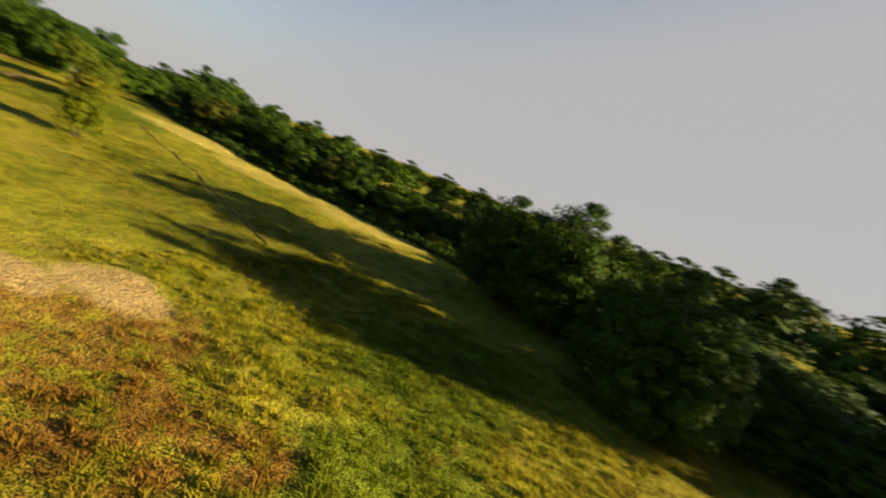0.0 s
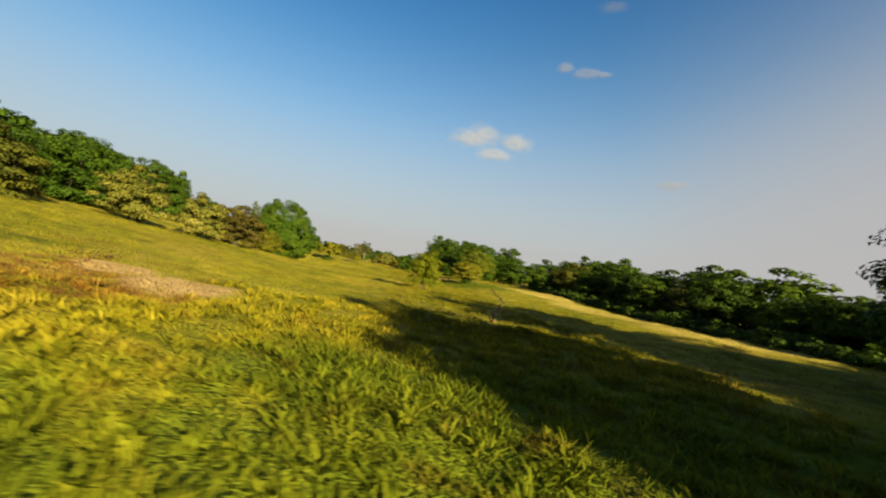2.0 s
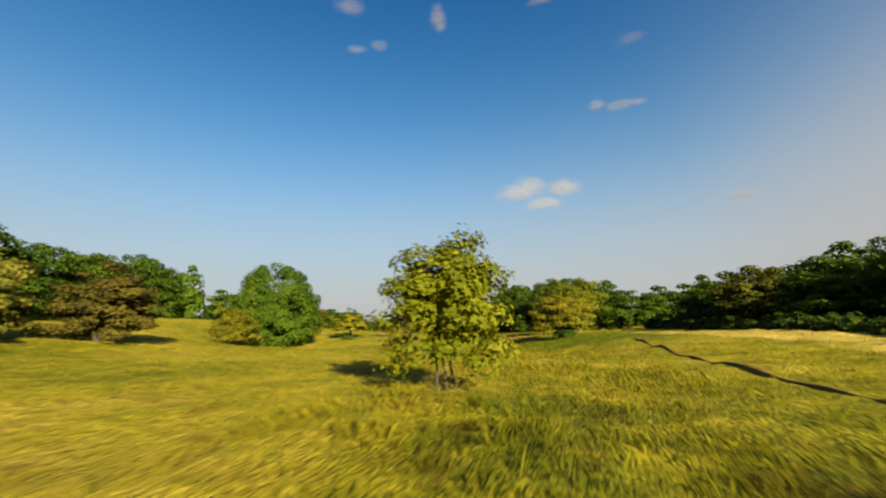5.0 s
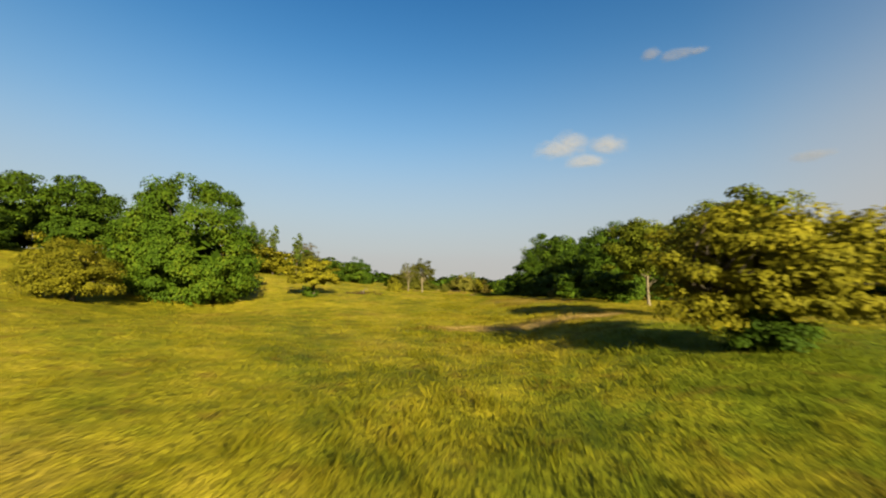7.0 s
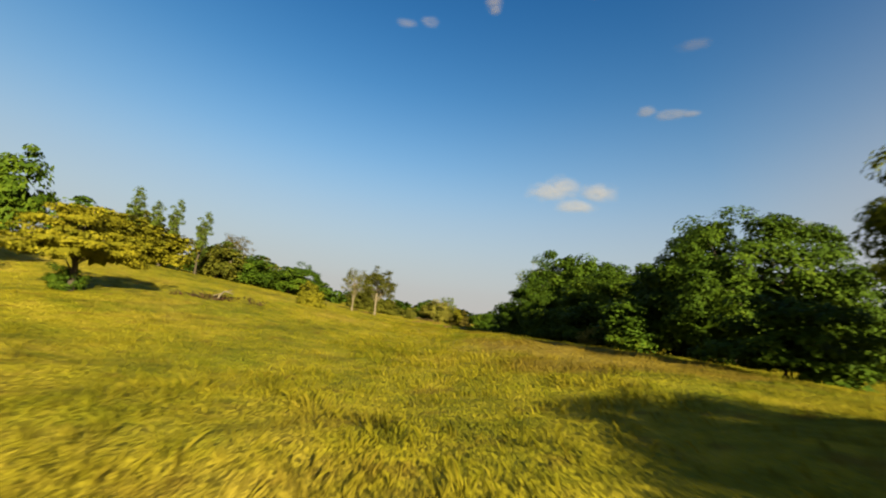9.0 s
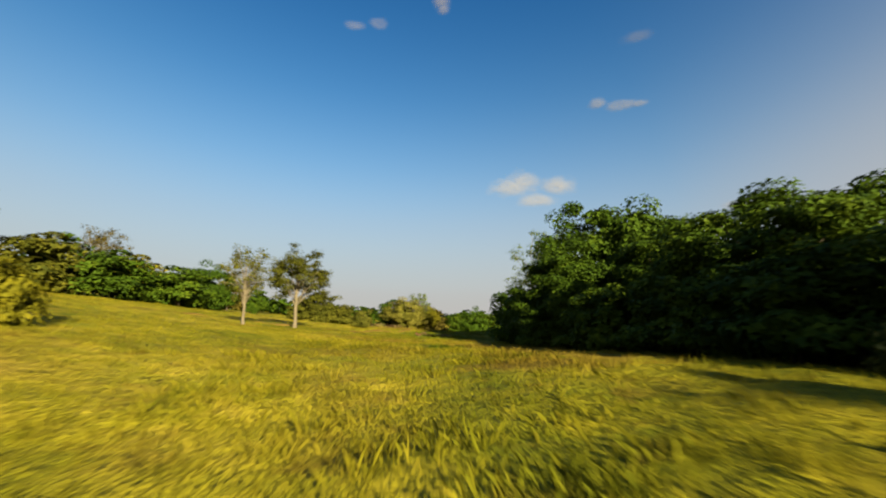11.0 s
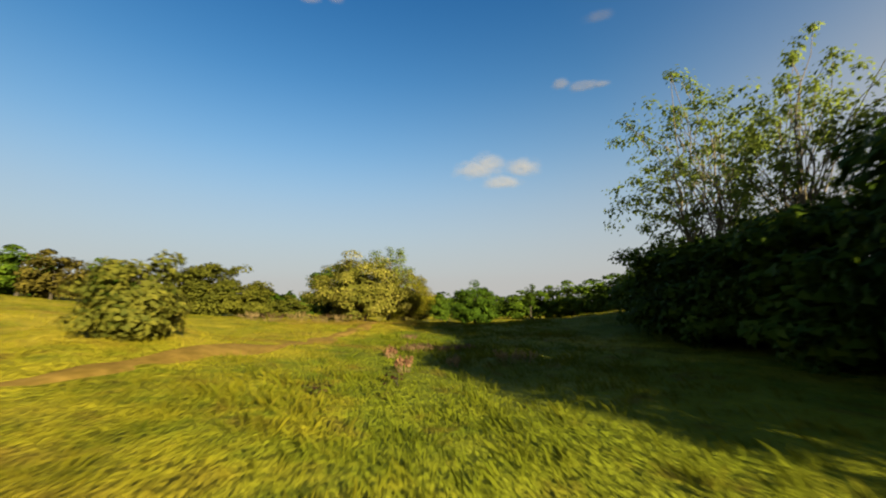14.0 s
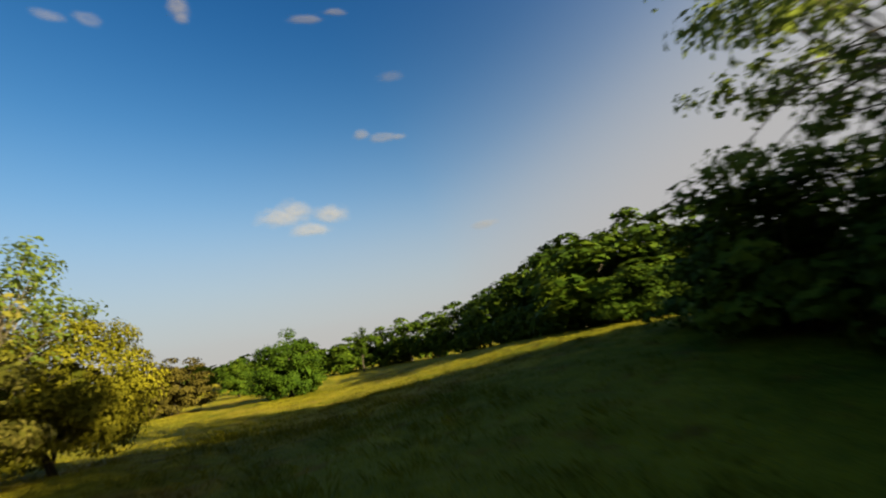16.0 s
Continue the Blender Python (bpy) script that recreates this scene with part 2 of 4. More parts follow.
    p.inputs["Specular IOR Level"].default_value = 0.03
    t.links.new(col, p.inputs["Base Color"])
    if blades:
        # curled blades: their faces roll over towards the light from above
        curl = t.nodes.new("ShaderNodeVectorMath")
        curl.inputs[1].default_value = (0, 0, roll)
        t.links.new(geo.outputs["Normal"], curl.inputs[0])
        even = t.nodes.new("ShaderNodeVectorMath")
        even.operation = "NORMALIZE"
        t.links.new(curl.outputs[0], even.inputs[0])
        t.links.new(even.outputs[0], p.inputs["Normal"])
        tr = t.nodes.new("ShaderNodeBsdfTranslucent")
        t.links.new(col, tr.inputs["Color"])
        mx = t.nodes.new("ShaderNodeMixShader")
        mx.inputs[0].default_value = 0.28
        t.links.new(p.outputs[0], mx.inputs[1])
        t.links.new(tr.outputs[0], mx.inputs[2])
        t.links.new(mx.outputs[0], out.inputs["Surface"])
    else:
        # the turf is a nap of upright blades, which take the light on their sides
        bp = t.nodes.new("ShaderNodeBump")
        bp.inputs["Strength"].default_value, bp.inputs["Distance"].default_value = 1.0, 0.22
        h = math_node(t, "ADD", math_node(t, "MULTIPLY", noise_node(t, pos, 2.2, 5.0, 0.7), 1.0), math_node(t, "MULTIPLY", fine, 0.35))
        t.links.new(h, bp.inputs["Height"])
        nap = t.nodes.new("ShaderNodeTexNoise")
        nap.inputs["Scale"].default_value, nap.inputs["Detail"].default_value = 30.0, 3.0
        t.links.new(pos, nap.inputs["Vector"])
        tilt = t.nodes.new("ShaderNodeVectorMath")
        tilt.operation = "MULTIPLY_ADD"
        tilt.inputs[1].default_value, tilt.inputs[2].default_value = (7, 7, 0), (-3.5, -3.5, 0)
        t.links.new(nap.outputs["Color"], tilt.inputs[0])
        lean = t.nodes.new("ShaderNodeVectorMath")
        t.links.new(bp.outputs[0], lean.inputs[0])
        t.links.new(tilt.outputs[0], lean.inputs[1])
        unit_n = t.nodes.new("ShaderNodeVectorMath")
        unit_n.operation = "NORMALIZE"
        t.links.new(lean.outputs[0], unit_n.inputs[0])
        t.links.new(unit_n.outputs[0], p.inputs["Normal"])
        t.links.new(p.outputs[0], out.inputs["Surface"])
    return m


MEADOW = meadow_material("meadow_turf", False)
BLADES = meadow_material("grass_blades", True)
COARSE = meadow_material("coarse_grass", True, (1.12, 1.06, 0.8), 1.3)


def plain_material(name, a, b, scale, rough=0.9):
    m, t, out = nodes_of(name)
    geo = t.nodes.new("ShaderNodeNewGeometry")
    n = noise_node(t, geo.outputs["Position"], scale, 6.0, 0.7)
    p = t.nodes.new("ShaderNodeBsdfPrincipled")
    p.inputs["Roughness"].default_value = rough
    p.inputs["Specular IOR Level"].default_value = 0.04
    t.links.new(ramp_node(t, n, [(0.35, a), (0.65, b)]), p.inputs["Base Color"])
    t.links.new(p.outputs[0], out.inputs["Surface"])
    return m


# ---- the lie of the land ----
def smooth(a, b, v):
    u = np.clip((v - a) / (b - a), 0, 1)
    return u * u * (3 - 2 * u)


def land(x, y):
    """Height of the soil: a shallow valley with a hillside rising to the west."""
    x, y = np.asarray(x, float), np.asarray(y, float)
    b = np.interp(y, [-400, -80, -30, 0, 27, 55, 77, 90, 120, 150, 400], [-2.0, -2.0, -2.2, -2.25, -2.05, -1.6, -1.4, -1.25, -1.3, -1.5, -2.0])
    k = smooth(15, 65, y)
    d = np.clip(-10 + 14.5 * k - x, -60, 120)
    s = 0.15 - 0.04 * k - 0.05 * (1 - smooth(-40, 0, y))
    r = s * np.log1p(np.exp(d / 2.5)) * 2.5
    r = np.where(d > 60, s * 60 + (r - s * 60) * 0.6, r)
    far = np.hypot(x - 10, y - 40)
    hills = smooth(350, 1100, far) * (14 + 10 * np.sin(x / 260.0 + 1.0) + 9 * np.sin(y / 310.0 + x / 500.0))
    east = 10 + 14 * smooth(100, 140, y)
    rise = 1.5 * smooth(east, east + 18, x) * smooth(88, 106, y) * (1 - smooth(102, 178, y))
    shelf = 0.75 * smooth(1, 8, x) * smooth(-14, 4, y) * (1 - smooth(45, 75, y))
    dip = 0.4 * (1 - smooth(-18, -10, x)) * smooth(-20, 0, y) * (1 - smooth(40, 70, y)) + 1.35 * np.exp(-((x + 21) ** 2 + (y - 34) ** 2) / 130.0)
    knoll = 0.75 * np.exp(-((x - 6) ** 2 + (y - 108) ** 2) / 110.0)
    ridge = 6.0 * np.exp(-(((x - 20) / 75.0) ** 2)) * smooth(225, 330, y) * (1 - smooth(420, 700, y))
    bank = 0.45 * np.exp(-((x - 0.3) ** 2 + (y - 90.0) ** 2) / 10.0)
    return b + r + rise + shelf + ridge + bank + knoll - dip - 0.008 * np.clip(x - 10, 0, 150) + hills


def hummocks(x, y):
    return 0.085 * np.sin(x * 1.9 + 1.3 * np.sin(y * 0.8)) * np.sin(y * 1.6 + 1.1 * np.sin(x * 0.9)) + 0.06 * np.sin(x * 0.53 + y * 0.37) * np.sin(y * 0.61 - x * 0.22)


def height(x, y):
    return float(land(x, y))


def mesh_from(name, verts, faces, sides, mat=None, shade=False):
    """A mesh from arrays: verts (n, 3); faces (m, sides)."""
    me = bpy.data.meshes.new(name)
    verts = np.ascontiguousarray(verts, np.float32)
    faces = np.ascontiguousarray(faces, np.int32)
    me.vertices.add(len(verts))
    me.vertices.foreach_set("co", verts.ravel())
    me.loops.add(faces.size)
    me.loops.foreach_set("vertex_index", faces.ravel())
    me.polygons.add(len(faces))
    me.polygons.foreach_set("loop_start", np.arange(0, faces.size, sides, dtype=np.int32))
    me.update(calc_edges=True)
    if shade:
        me.polygons.foreach_set("use_smooth", np.ones(len(faces), bool))
    if mat:
        me.materials.append(mat)
    return me


def axis(fine_lo, fine_hi, step, reach):
    core = np.arange(fine_lo, fine_hi + step, step)
    out = []
    d, g = step, 0.0
    while g < reach:
        d *= 1.22
        g += d
        out.append(g)
    out = np.array(out)
    return np.concatenate([fine_lo - out[::-1], core, core[-1] + out])


gx, gy = axis(-45, 45, 0.85, 2600), axis(-75, 165, 0.85, 2600)
GX, GY = np.meshgrid(gx, gy)
GZ = land(GX, GY) + hummocks(GX, GY)
nx, ny = len(gx), len(gy)
idx = np.arange(nx * ny).reshape(ny, nx)
quads = np.stack([idx[:-1, :-1], idx[:-1, 1:], idx[1:, 1:], idx[1:, :-1]], -1).reshape(-1, 4)
ground = new("ground", mesh_from("ground", np.stack([GX, GY, GZ], -1).reshape(-1, 3), quads, 4, MEADOW, True))
tagged(ground, "rolling meadow of dry yellow-green grass with bare patches", "ground", kind="structure")

# ---- trees ----
def unit(v):
    return v / np.maximum(np.linalg.norm(v, axis=-1, keepdims=True), 1e-9)


def leaves_mesh(name, rng, centres, radius, per, leaf, core, flat=0.65, mat=None, fill=0.35, inner=0, tri=False):
    """Many small leaf sprays, set round clump centres; core: the crown's middle, from which they face outwards."""
    n = len(centres) * per
    c = np.repeat(centres, per, 0)
    rad = np.repeat(radius, per)[:, None]
    d = unit(rng.normal(size=(n, 3)) * (1, 1, 0.8) + (0, 0, 0.25))
    p = c + d * rad * rng.uniform(fill, 1.05, (n, 1)) * (1, 1, flat)
    outward = unit(p - core)
    nor = unit(d * 0.8 + outward * 0.6 + (0, 0, 0.35) + rng.normal(size=(n, 3)) * 0.32)
    side = unit(np.cross(nor, rng.normal(size=(n, 3))))
    tip = np.cross(nor, side)
    s = leaf * rng.uniform(0.55, 1.35, (n, 1))
    bend = nor * s * 0.18
    if tri:
        v = np.stack([p - tip * s * 0.5 - side * s * 0.45 + bend, p - tip * s * 0.4 + side * s * 0.5, p + tip * s * 0.85 - bend], 1).reshape(-1, 3)
    else:
        v = np.stack([p - tip * s * 0.7, p + side * s * 0.42 + bend, p + tip * s * 0.75 - bend * 0.4, p - side * s * 0.42 + bend], 1).reshape(-1, 3)
    if inner:
        # broad sprays deep inside, which close the crown
        c2 = core + (centres[rng.integers(0, len(centres), inner)] - core) * rng.uniform(0.25, 0.68, (inner, 1))
        n2 = unit(c2 - core + rng.normal(size=(inner, 3)) * 0.5)
        s2 = unit(np.cross(n2, rng.normal(size=(inner, 3))))
        t2 = np.cross(n2, s2)
        k = radius.mean() * rng.uniform(0.5, 0.85, (inner, 1))
        spray = [c2 - t2 * k - s2 * k * 0.7, c2 - t2 * k + s2 * k * 0.7, c2 + t2 * k * 1.2] if tri else [c2 - t2 * k, c2 + s2 * k * 0.8, c2 + t2 * k, c2 - s2 * k * 0.8]
        v, n = np.concatenate([v, np.stack(spray, 1).reshape(-1, 3)]), n + inner
    sides = 3 if tri else 4
    return mesh_from(name, v, np.arange(n * sides).reshape(n, sides), sides, mat)


def tubes_mesh(name, lines, mat, ring=7):
    """Tapered limbs: each line is a list of (point, radius)."""
    vs, fs, base = [], [], 0
    for line in lines:
        pts = np.array([q[0] for q in line], float)
        rad = np.array([q[1] for q in line], float)
        tan = unit(np.gradient(pts, axis=0))
        for i in range(len(pts)):
            a = np.cross(tan[i], (0.31, 0.77, 0.12))
            a /= np.linalg.norm(a)
            b = np.cross(tan[i], a)
            ang = np.linspace(0, 2 * np.pi, ring, endpoint=False)
            vs.append(pts[i] + rad[i] * (np.cos(ang)[:, None] * a + np.sin(ang)[:, None] * b))
        k = np.arange(ring)
        for i in range(len(pts) - 1):
            o = base + i * ring
            fs.append(np.stack([o + k, o + (k + 1) % ring, o + ring + (k + 1) % ring, o + ring + k], 1))
        base += len(pts) * ring
    return mesh_from(name, np.concatenate(vs), np.concatenate(fs), 4, mat, True)


def limb(rng, a, b, r0, r1, steps=5, wander=0.12):
    a, b = np.array(a, float), np.array(b, float)
    L = np.linalg.norm(b - a)
    out = []
    for i in range(steps + 1):
        u = i / steps
        p = a + (b - a) * u + (0, 0, 0.12 * L * math.sin(u * math.pi)) + (rng.normal(size=3) * wander * L * 0.5 * math.sin(u * math.pi))
        out.append((p, r0 + (r1 - r0) * u))
    return out


def shell(rng, n, rx, rz, zc, low=-0.95, inner=0.55, lump=0.16):
    """Clump centres in a lumpy dome of half-width rx and half-height rz about height zc."""
    out = []
    ph = rng.uniform(0, 6.28, 6)
    while len(out) < n:
        d = unit(rng.normal(size=3))
        if d[2] < low:
            continue
        az = math.atan2(d[1], d[0])
        if d[2] < 0:
            full = (1 - abs(d[2]) ** 3) ** 0.33 / math.sqrt(1 - d[2] ** 2 + 1e-6)
            d = d * (full, full, 1)
        k = 1 + lump * (math.sin(3 * az + ph[0]) * 0.6 + math.sin(5 * az + ph[1] + 3 * d[2]) * 0.5 + math.sin(4 * d[2] * 3 + ph[2]) * 0.5)
        r = (inner + (1 - inner) * rng.uniform() ** 0.45) * k
        out.append((d[0] * rx * r, d[1] * rx * r, zc + d[2] * rz * r))
    return np.array(out)


PROTO = {}


def build_tree(kind, name, seed, h, w, clear, clumps, per, leaf, clump_r, bark, leafmat, limbs=9, trunk_r=0.25, low=-0.95, inner=0.55, flat=0.65, stems=1, lump=0.16, fill=0.35, top_heavy=0.5, solid=0, boughs=0, tri=False):
    """A tree or bush with a tapered trunk, limbs that reach into the crown, and a crown of leaf clumps."""
    rng = np.random.default_rng(seed)
    root = new(name)
    zc = clear + (h - clear) * top_heavy
    rz = h - zc - clump_r * 0.6
    rx = w / 2 - clump_r * 0.75
    cs = shell(rng, clumps, rx, rz, zc, low, inner, lump)
    under = cs[:, 2] < zc
    cs[under, 2] = zc + (cs[under, 2] - zc) * (zc - clear - clump_r * 0.3) / max(rz, 0.1)
    radius = clump_r * rng.uniform(0.65, 1.25, clumps)
    lines, bough_lines = [], []
    for s in range(stems):
        off = np.array((0, 0, 0)) if stems == 1 else np.array((*(rng.normal(size=2) * w * 0.05), 0))
        lean = rng.normal(size=2) * w * (0.02 if stems == 1 else 0.12)
        foot, fork = off + (0, 0, -0.3), off + (lean[0], lean[1], clear + (h - clear) * 0.35)
        tr = trunk_r / math.sqrt(stems)
        trunk = limb(rng, foot, fork, tr * 1.15, tr * 0.62, 6, 0.02)
        trunk[0] = (trunk[0][0], tr * 1.6)
        lines.append(trunk)
        lines.append(limb(rng, fork, (lean[0] * 0.8, lean[1] * 0.8, clear + (h - clear) * 0.74), tr * 0.5, 0.015, 6, 0.05))
        pick = rng.choice(clumps, min(limbs, clumps), replace=False)
        for i, j in enumerate(pick):
            u = rng.uniform(0.45, 1.0)
            a = np.array(foot) * (1 - u) + np.array(fork) * u
            (bough_lines if i < boughs else lines).append(limb(rng, a, cs[j], tr * 0.26, 0.01, 5, 0.05))
    trunk_ob = new("trunk", tubes_mesh("trunk", lines, bark, 5 if tri else 7))
    trunk_ob.parent = root
    for line in bough_lines:
        bough = new("branch", tubes_mesh("branch", [line], bark, 6))
        bough.parent = trunk_ob
    if bark is BARK_PALE:
        tagged(trunk_ob, "pale grey-brown trunk")
    core = np.array((0, 0, zc - rz * 0.3))
    crown = new("crown", leaves_mesh("crown", rng, cs, radius, per, leaf, core, flat, leafmat, fill, solid, tri))
    crown.parent = root
    PROTO[kind] = {"root": root, "h": h, "w": w, "used": False}


build_tree("oak", "oak_tree", 11, 10.0, 13.0, -0.2, 190, 280, 0.165, 1.1, BARK, LEAF["oak"], 11, 0.45, -0.98, 0.7, 0.6, lump=0.07, fill=0.6, top_heavy=0.36, solid=420, tri=True)
build_tree("dome", "oak_tree", 41, 10.0, 13.0, -0.2, 120, 130, 0.27, 1.35, BARK, LEAF["oak"], 8, 0.4, -0.98, 0.7, 0.6, lump=0.07, fill=0.6, top_heavy=0.36, solid=240, tri=True)
build_tree("near", "woodland_tree", 27, 10.0, 9.0, -0.1, 130, 240, 0.17, 0.98, BARK, LEAF["dark"], 8, 0.26, -0.98, 0.6, 0.62, lump=0.13, fill=0.55, top_heavy=0.40, solid=560, tri=True)
build_tree("wood", "woodland_tree", 12, 10.0, 9.0, -0.1, 84, 140, 0.25, 1.1, BARK, LEAF["dark"], 5, 0.26, -0.98, 0.62, 0.6, fill=0.6, top_heavy=0.42, solid=220, tri=True)
build_tree("wood2", "woodland_tree", 13, 10.0, 8.0, -0.1, 82, 140, 0.25, 1.05, BARK, LEAF["dark"], 5, 0.26, -0.98, 0.62, 0.65, lump=0.2, fill=0.6, top_heavy=0.48, solid=200, tri=True)
build_tree("far", "hedgerow_tree", 25, 10.0, 10.0, -0.1, 50, 52, 0.52, 1.45, BARK, LEAF["dark"], 3, 0.26, -0.98, 0.62, 0.65, lump=0.18, fill=0.65, top_heavy=0.42, solid=90, tri=True)
build_tree("airy", "bare_tree", 33, 6.5, 5.0, 1.5, 110, 34, 0.11, 0.48, BARK_PALE, LEAF["ash"], 50, 0.12, -0.85, 0.3, 0.8, lump=0.15, fill=0.2, top_heavy=0.5, boughs=7)
build_tree("hedge", "hedge_bush", 28, 2.0, 4.6, -0.1, 36, 34, 0.26, 0.5, BARK, LEAF["dark"], 3, 0.05, -0.98, 0.5, 0.6, lump=0.2, top_heavy=0.36, solid=40, tri=True)
build_tree("haw", "hawthorn_bush", 14, 4.6, 6.6, -0.1, 78, 120, 0.16, 0.74, BARK, LEAF["olive"], 14, 0.12, -0.98, 0.55, 0.42, 3, 0.2, fill=0.65, top_heavy=0.42, solid=160)
build_tree("haw2", "hawthorn_bush", 15, 4.6, 6.2, 0.0, 74, 120, 0.16, 0.74, BARK, LEAF["olive"], 14, 0.13, -0.95, 0.5, 0.4, 2, 0.22, fill=0.65, top_heavy=0.44, solid=140)
build_tree("bloom", "hawthorn_bush", 29, 5.2, 8.5, -0.1, 105, 190, 0.115, 0.82, BARK, LEAF["blossom"], 16, 0.14, -0.98, 0.55, 0.5, 3, 0.18, fill=0.65, top_heavy=0.44, solid=240)
build_tree("golden", "hawthorn_bush", 34, 4.1, 5.6, 0.25, 90, 190, 0.09, 0.6, BARK, LEAF["gold"], 18, 0.13, -0.9, 0.5, 0.4, 2, 0.18, fill=0.6, top_heavy=0.46, solid=140, boughs=5)
build_tree("thorn", "thorn_tree", 24, 4.6, 7.4, 0.9, 84, 120, 0.14, 0.72, BARK, LEAF["olive"], 22, 0.17, -0.7, 0.4, 0.3, 1, 0.26, fill=0.6, top_heavy=0.4, solid=90, boughs=7)
build_tree("field", "field_tree", 16, 6.8, 5.9, 1.4, 84, 260, 0.135, 0.76, BARK_PALE, LEAF["oak"], 16, 0.1, -0.8, 0.45, 0.6, lump=0.2, fill=0.5, top_heavy=0.48, solid=30, boughs=7, tri=True)
build_tree("ash", "ash_tree", 17, 6.9, 4.6, 1.9, 120, 105, 0.1, 0.5, BARK_PALE, LEAF["ash"], 30, 0.11, -0.85, 0.3, 0.8, lump=0.15, fill=0.2, top_heavy=0.5, boughs=7)
build_tree("aspen", "aspen_tree", 18, 10.5, 7.0, 1.2, 230, 31, 0.13, 0.5, BARK_PALE, LEAF["ash"], 26, 0.17, -0.85, 0.3, 0.75, 3, 0.25, 0.2, top_heavy=0.5, boughs=4)
build_tree("poplar", "poplar_tree", 19, 9.5, 2.3, 1.6, 64, 40, 0.17, 0.42, BARK, LEAF["ash"], 16, 0.12, -0.95, 0.2, 1.2, lump=0.3, fill=0.2, top_heavy=0.55)
build_tree("bush", "bush", 20, 2.6, 3.6, -0.1, 48, 84, 0.13, 0.55, BARK, LEAF["olive"], 8, 0.05, -0.98, 0.5, 0.6, 3, 0.22, fill=0.6, top_heavy=0.36, solid=90)
build_tree("thicket", "undergrowth_bush", 30, 5.5, 6.2, -0.1, 80, 78, 0.21, 0.78, BARK, LEAF["dark"], 4, 0.09, -0.98, 0.55, 0.6, 3, 0.22, fill=0.6, top_heavy=0.38, solid=160, tri=True)
build_tree("willow", "willow_tree", 21, 3.9, 3.6, 0.25, 90, 110, 0.11, 0.5, BARK, LEAF["willow"], 18, 0.06, -0.9, 0.4, 0.7, 3, 0.26, 0.45, top_heavy=0.5, solid=60)


CROWNS = {"blossom": "olive leaves under creamy yellow blossom", "gold": "golden yellow-green leaves", "tan": "brownish olive leaves", "willow": "bright yellow-green leaves"}


def plant(kind, x, y, h, w, leaf=None, label="", category="tree", group="", turn=None, sink=0.0):
    """Sets out one tree of a kind, h high and w wide, on the land."""
    pr = PROTO[kind]
    turn = (x * 37.0 + y * 61.0) % 360 if turn is None else turn
    sx, sz = w / pr["w"], h / pr["h"]
    m = pose(x, y, height(x, y) - 0.05 - sink, 0, 0, turn) @ Matrix.Diagonal((sx, sx, sz, 1))
    if not pr["used"]:
        pr["used"], ob = True, pr["root"]
        ob.matrix_basis = m
    else:
        ob = copy_thing(pr["root"], pose(0, 0, 0))
        ob.matrix_basis = m
    if leaf:
        for ch in ob.children:
            if ch.name.startswith("crown"):
                ch.material_slots[0].link = "OBJECT"
                ch.material_slots[0].material = LEAF[leaf]
                if leaf in CROWNS:
                    tagged(ch, CROWNS[leaf])
    tagged(ob, label, category, group)
    return ob


DARK = "dark green broad-leaved tree at the edge of the wood"
FAR = "distant dark green tree in a hedgerow across the field"
# the great oak and the thorns on the hillside
plant("oak", -21.9, 35.6, 11.0, 12.0, "oak", "large rounded green oak tree standing in the open meadow", turn=20)
plant("bloom", -22.9, 25.6, 4.2, 5.8, "gold", "olive-gold hawthorn bush growing beside the large oak", "bush")
plant("haw2", -23.4, 6.6, 4.7, 6.4, "tan", "brownish hawthorn bush on the grassy hillside", "bush")
plant("haw", -26.0, 1.0, 4.8, 5.4, "blossom", "hawthorn bush in creamy yellow blossom on the hillside", "bush")
plant("haw2", -30.2, -4.6, 5.0, 6.0, "blossom", "hawthorn bush with pale yellow blossom below the hill wood", "bush")
plant("bush", -20.5, 38.5, 2.6, 4.0, "gold", "low yellow-green bush behind the large oak", "bush")
for x, y, h, w, k, c in ((-38, -12, 4.8, 7, "haw", "tan"), (-34, -16, 4.4, 6.6, "haw2", "olive"), (-42, -4, 6.2, 8, "wood", "dark"), (-41, 8, 7.2, 8, "wood2", "oak"), (-46, 17, 8.4, 9, "wood", "dark"), (-50, 27, 9, 10, "wood2", "dark"),
                         (-52, 38, 8.6, 10, "wood", "dark"), (-55, 49, 9, 10, "wood2", "dark"), (-60, 60, 10.5, 11, "wood", "dark"), (-55, 64, 11, 12, "wood", "dark"), (-50, 58, 8.5, 10, "wood2", "dark"), (-50, -16, 5.4, 9, "far", "dark"), (-55, 0, 7.4, 11, "far", "dark"),
                         (-58, 13, 9.4, 11, "far", "dark"), (-62, 26, 10, 11, "far", "dark"), (-66, 40, 10, 12, "far", "dark"), (-46, -27, 4.2, 8, "far", "dark"), (-70, 54, 10, 12, "far", "dark")):
    plant(k, x, y, h * (1.06 + 0.12 * min(max(y, 0), 20) / 20), w, c, "dense dark green tree of the hillside wood" if c != "tan" else "tall brownish thorn tree at the foot of the hill wood", group="hillside wood", sink=0.6)
for x, y, h, w, c in ((-38.5, 2, 4.4, 8, "oak"), (-39, 13, 4.6, 8, "dark"), (-42.5, 22, 4.8, 8, "oak"), (-46, 32, 4.8, 8, "dark"), (-40, -8, 4.2, 7, "dark"), (-49, 43, 5, 9, "dark")):
    plant("thicket", x, y, h, w, c, "leafy shrub at the foot of the hillside wood", "bush", "shrubs of the hillside wood", sink=0.4)
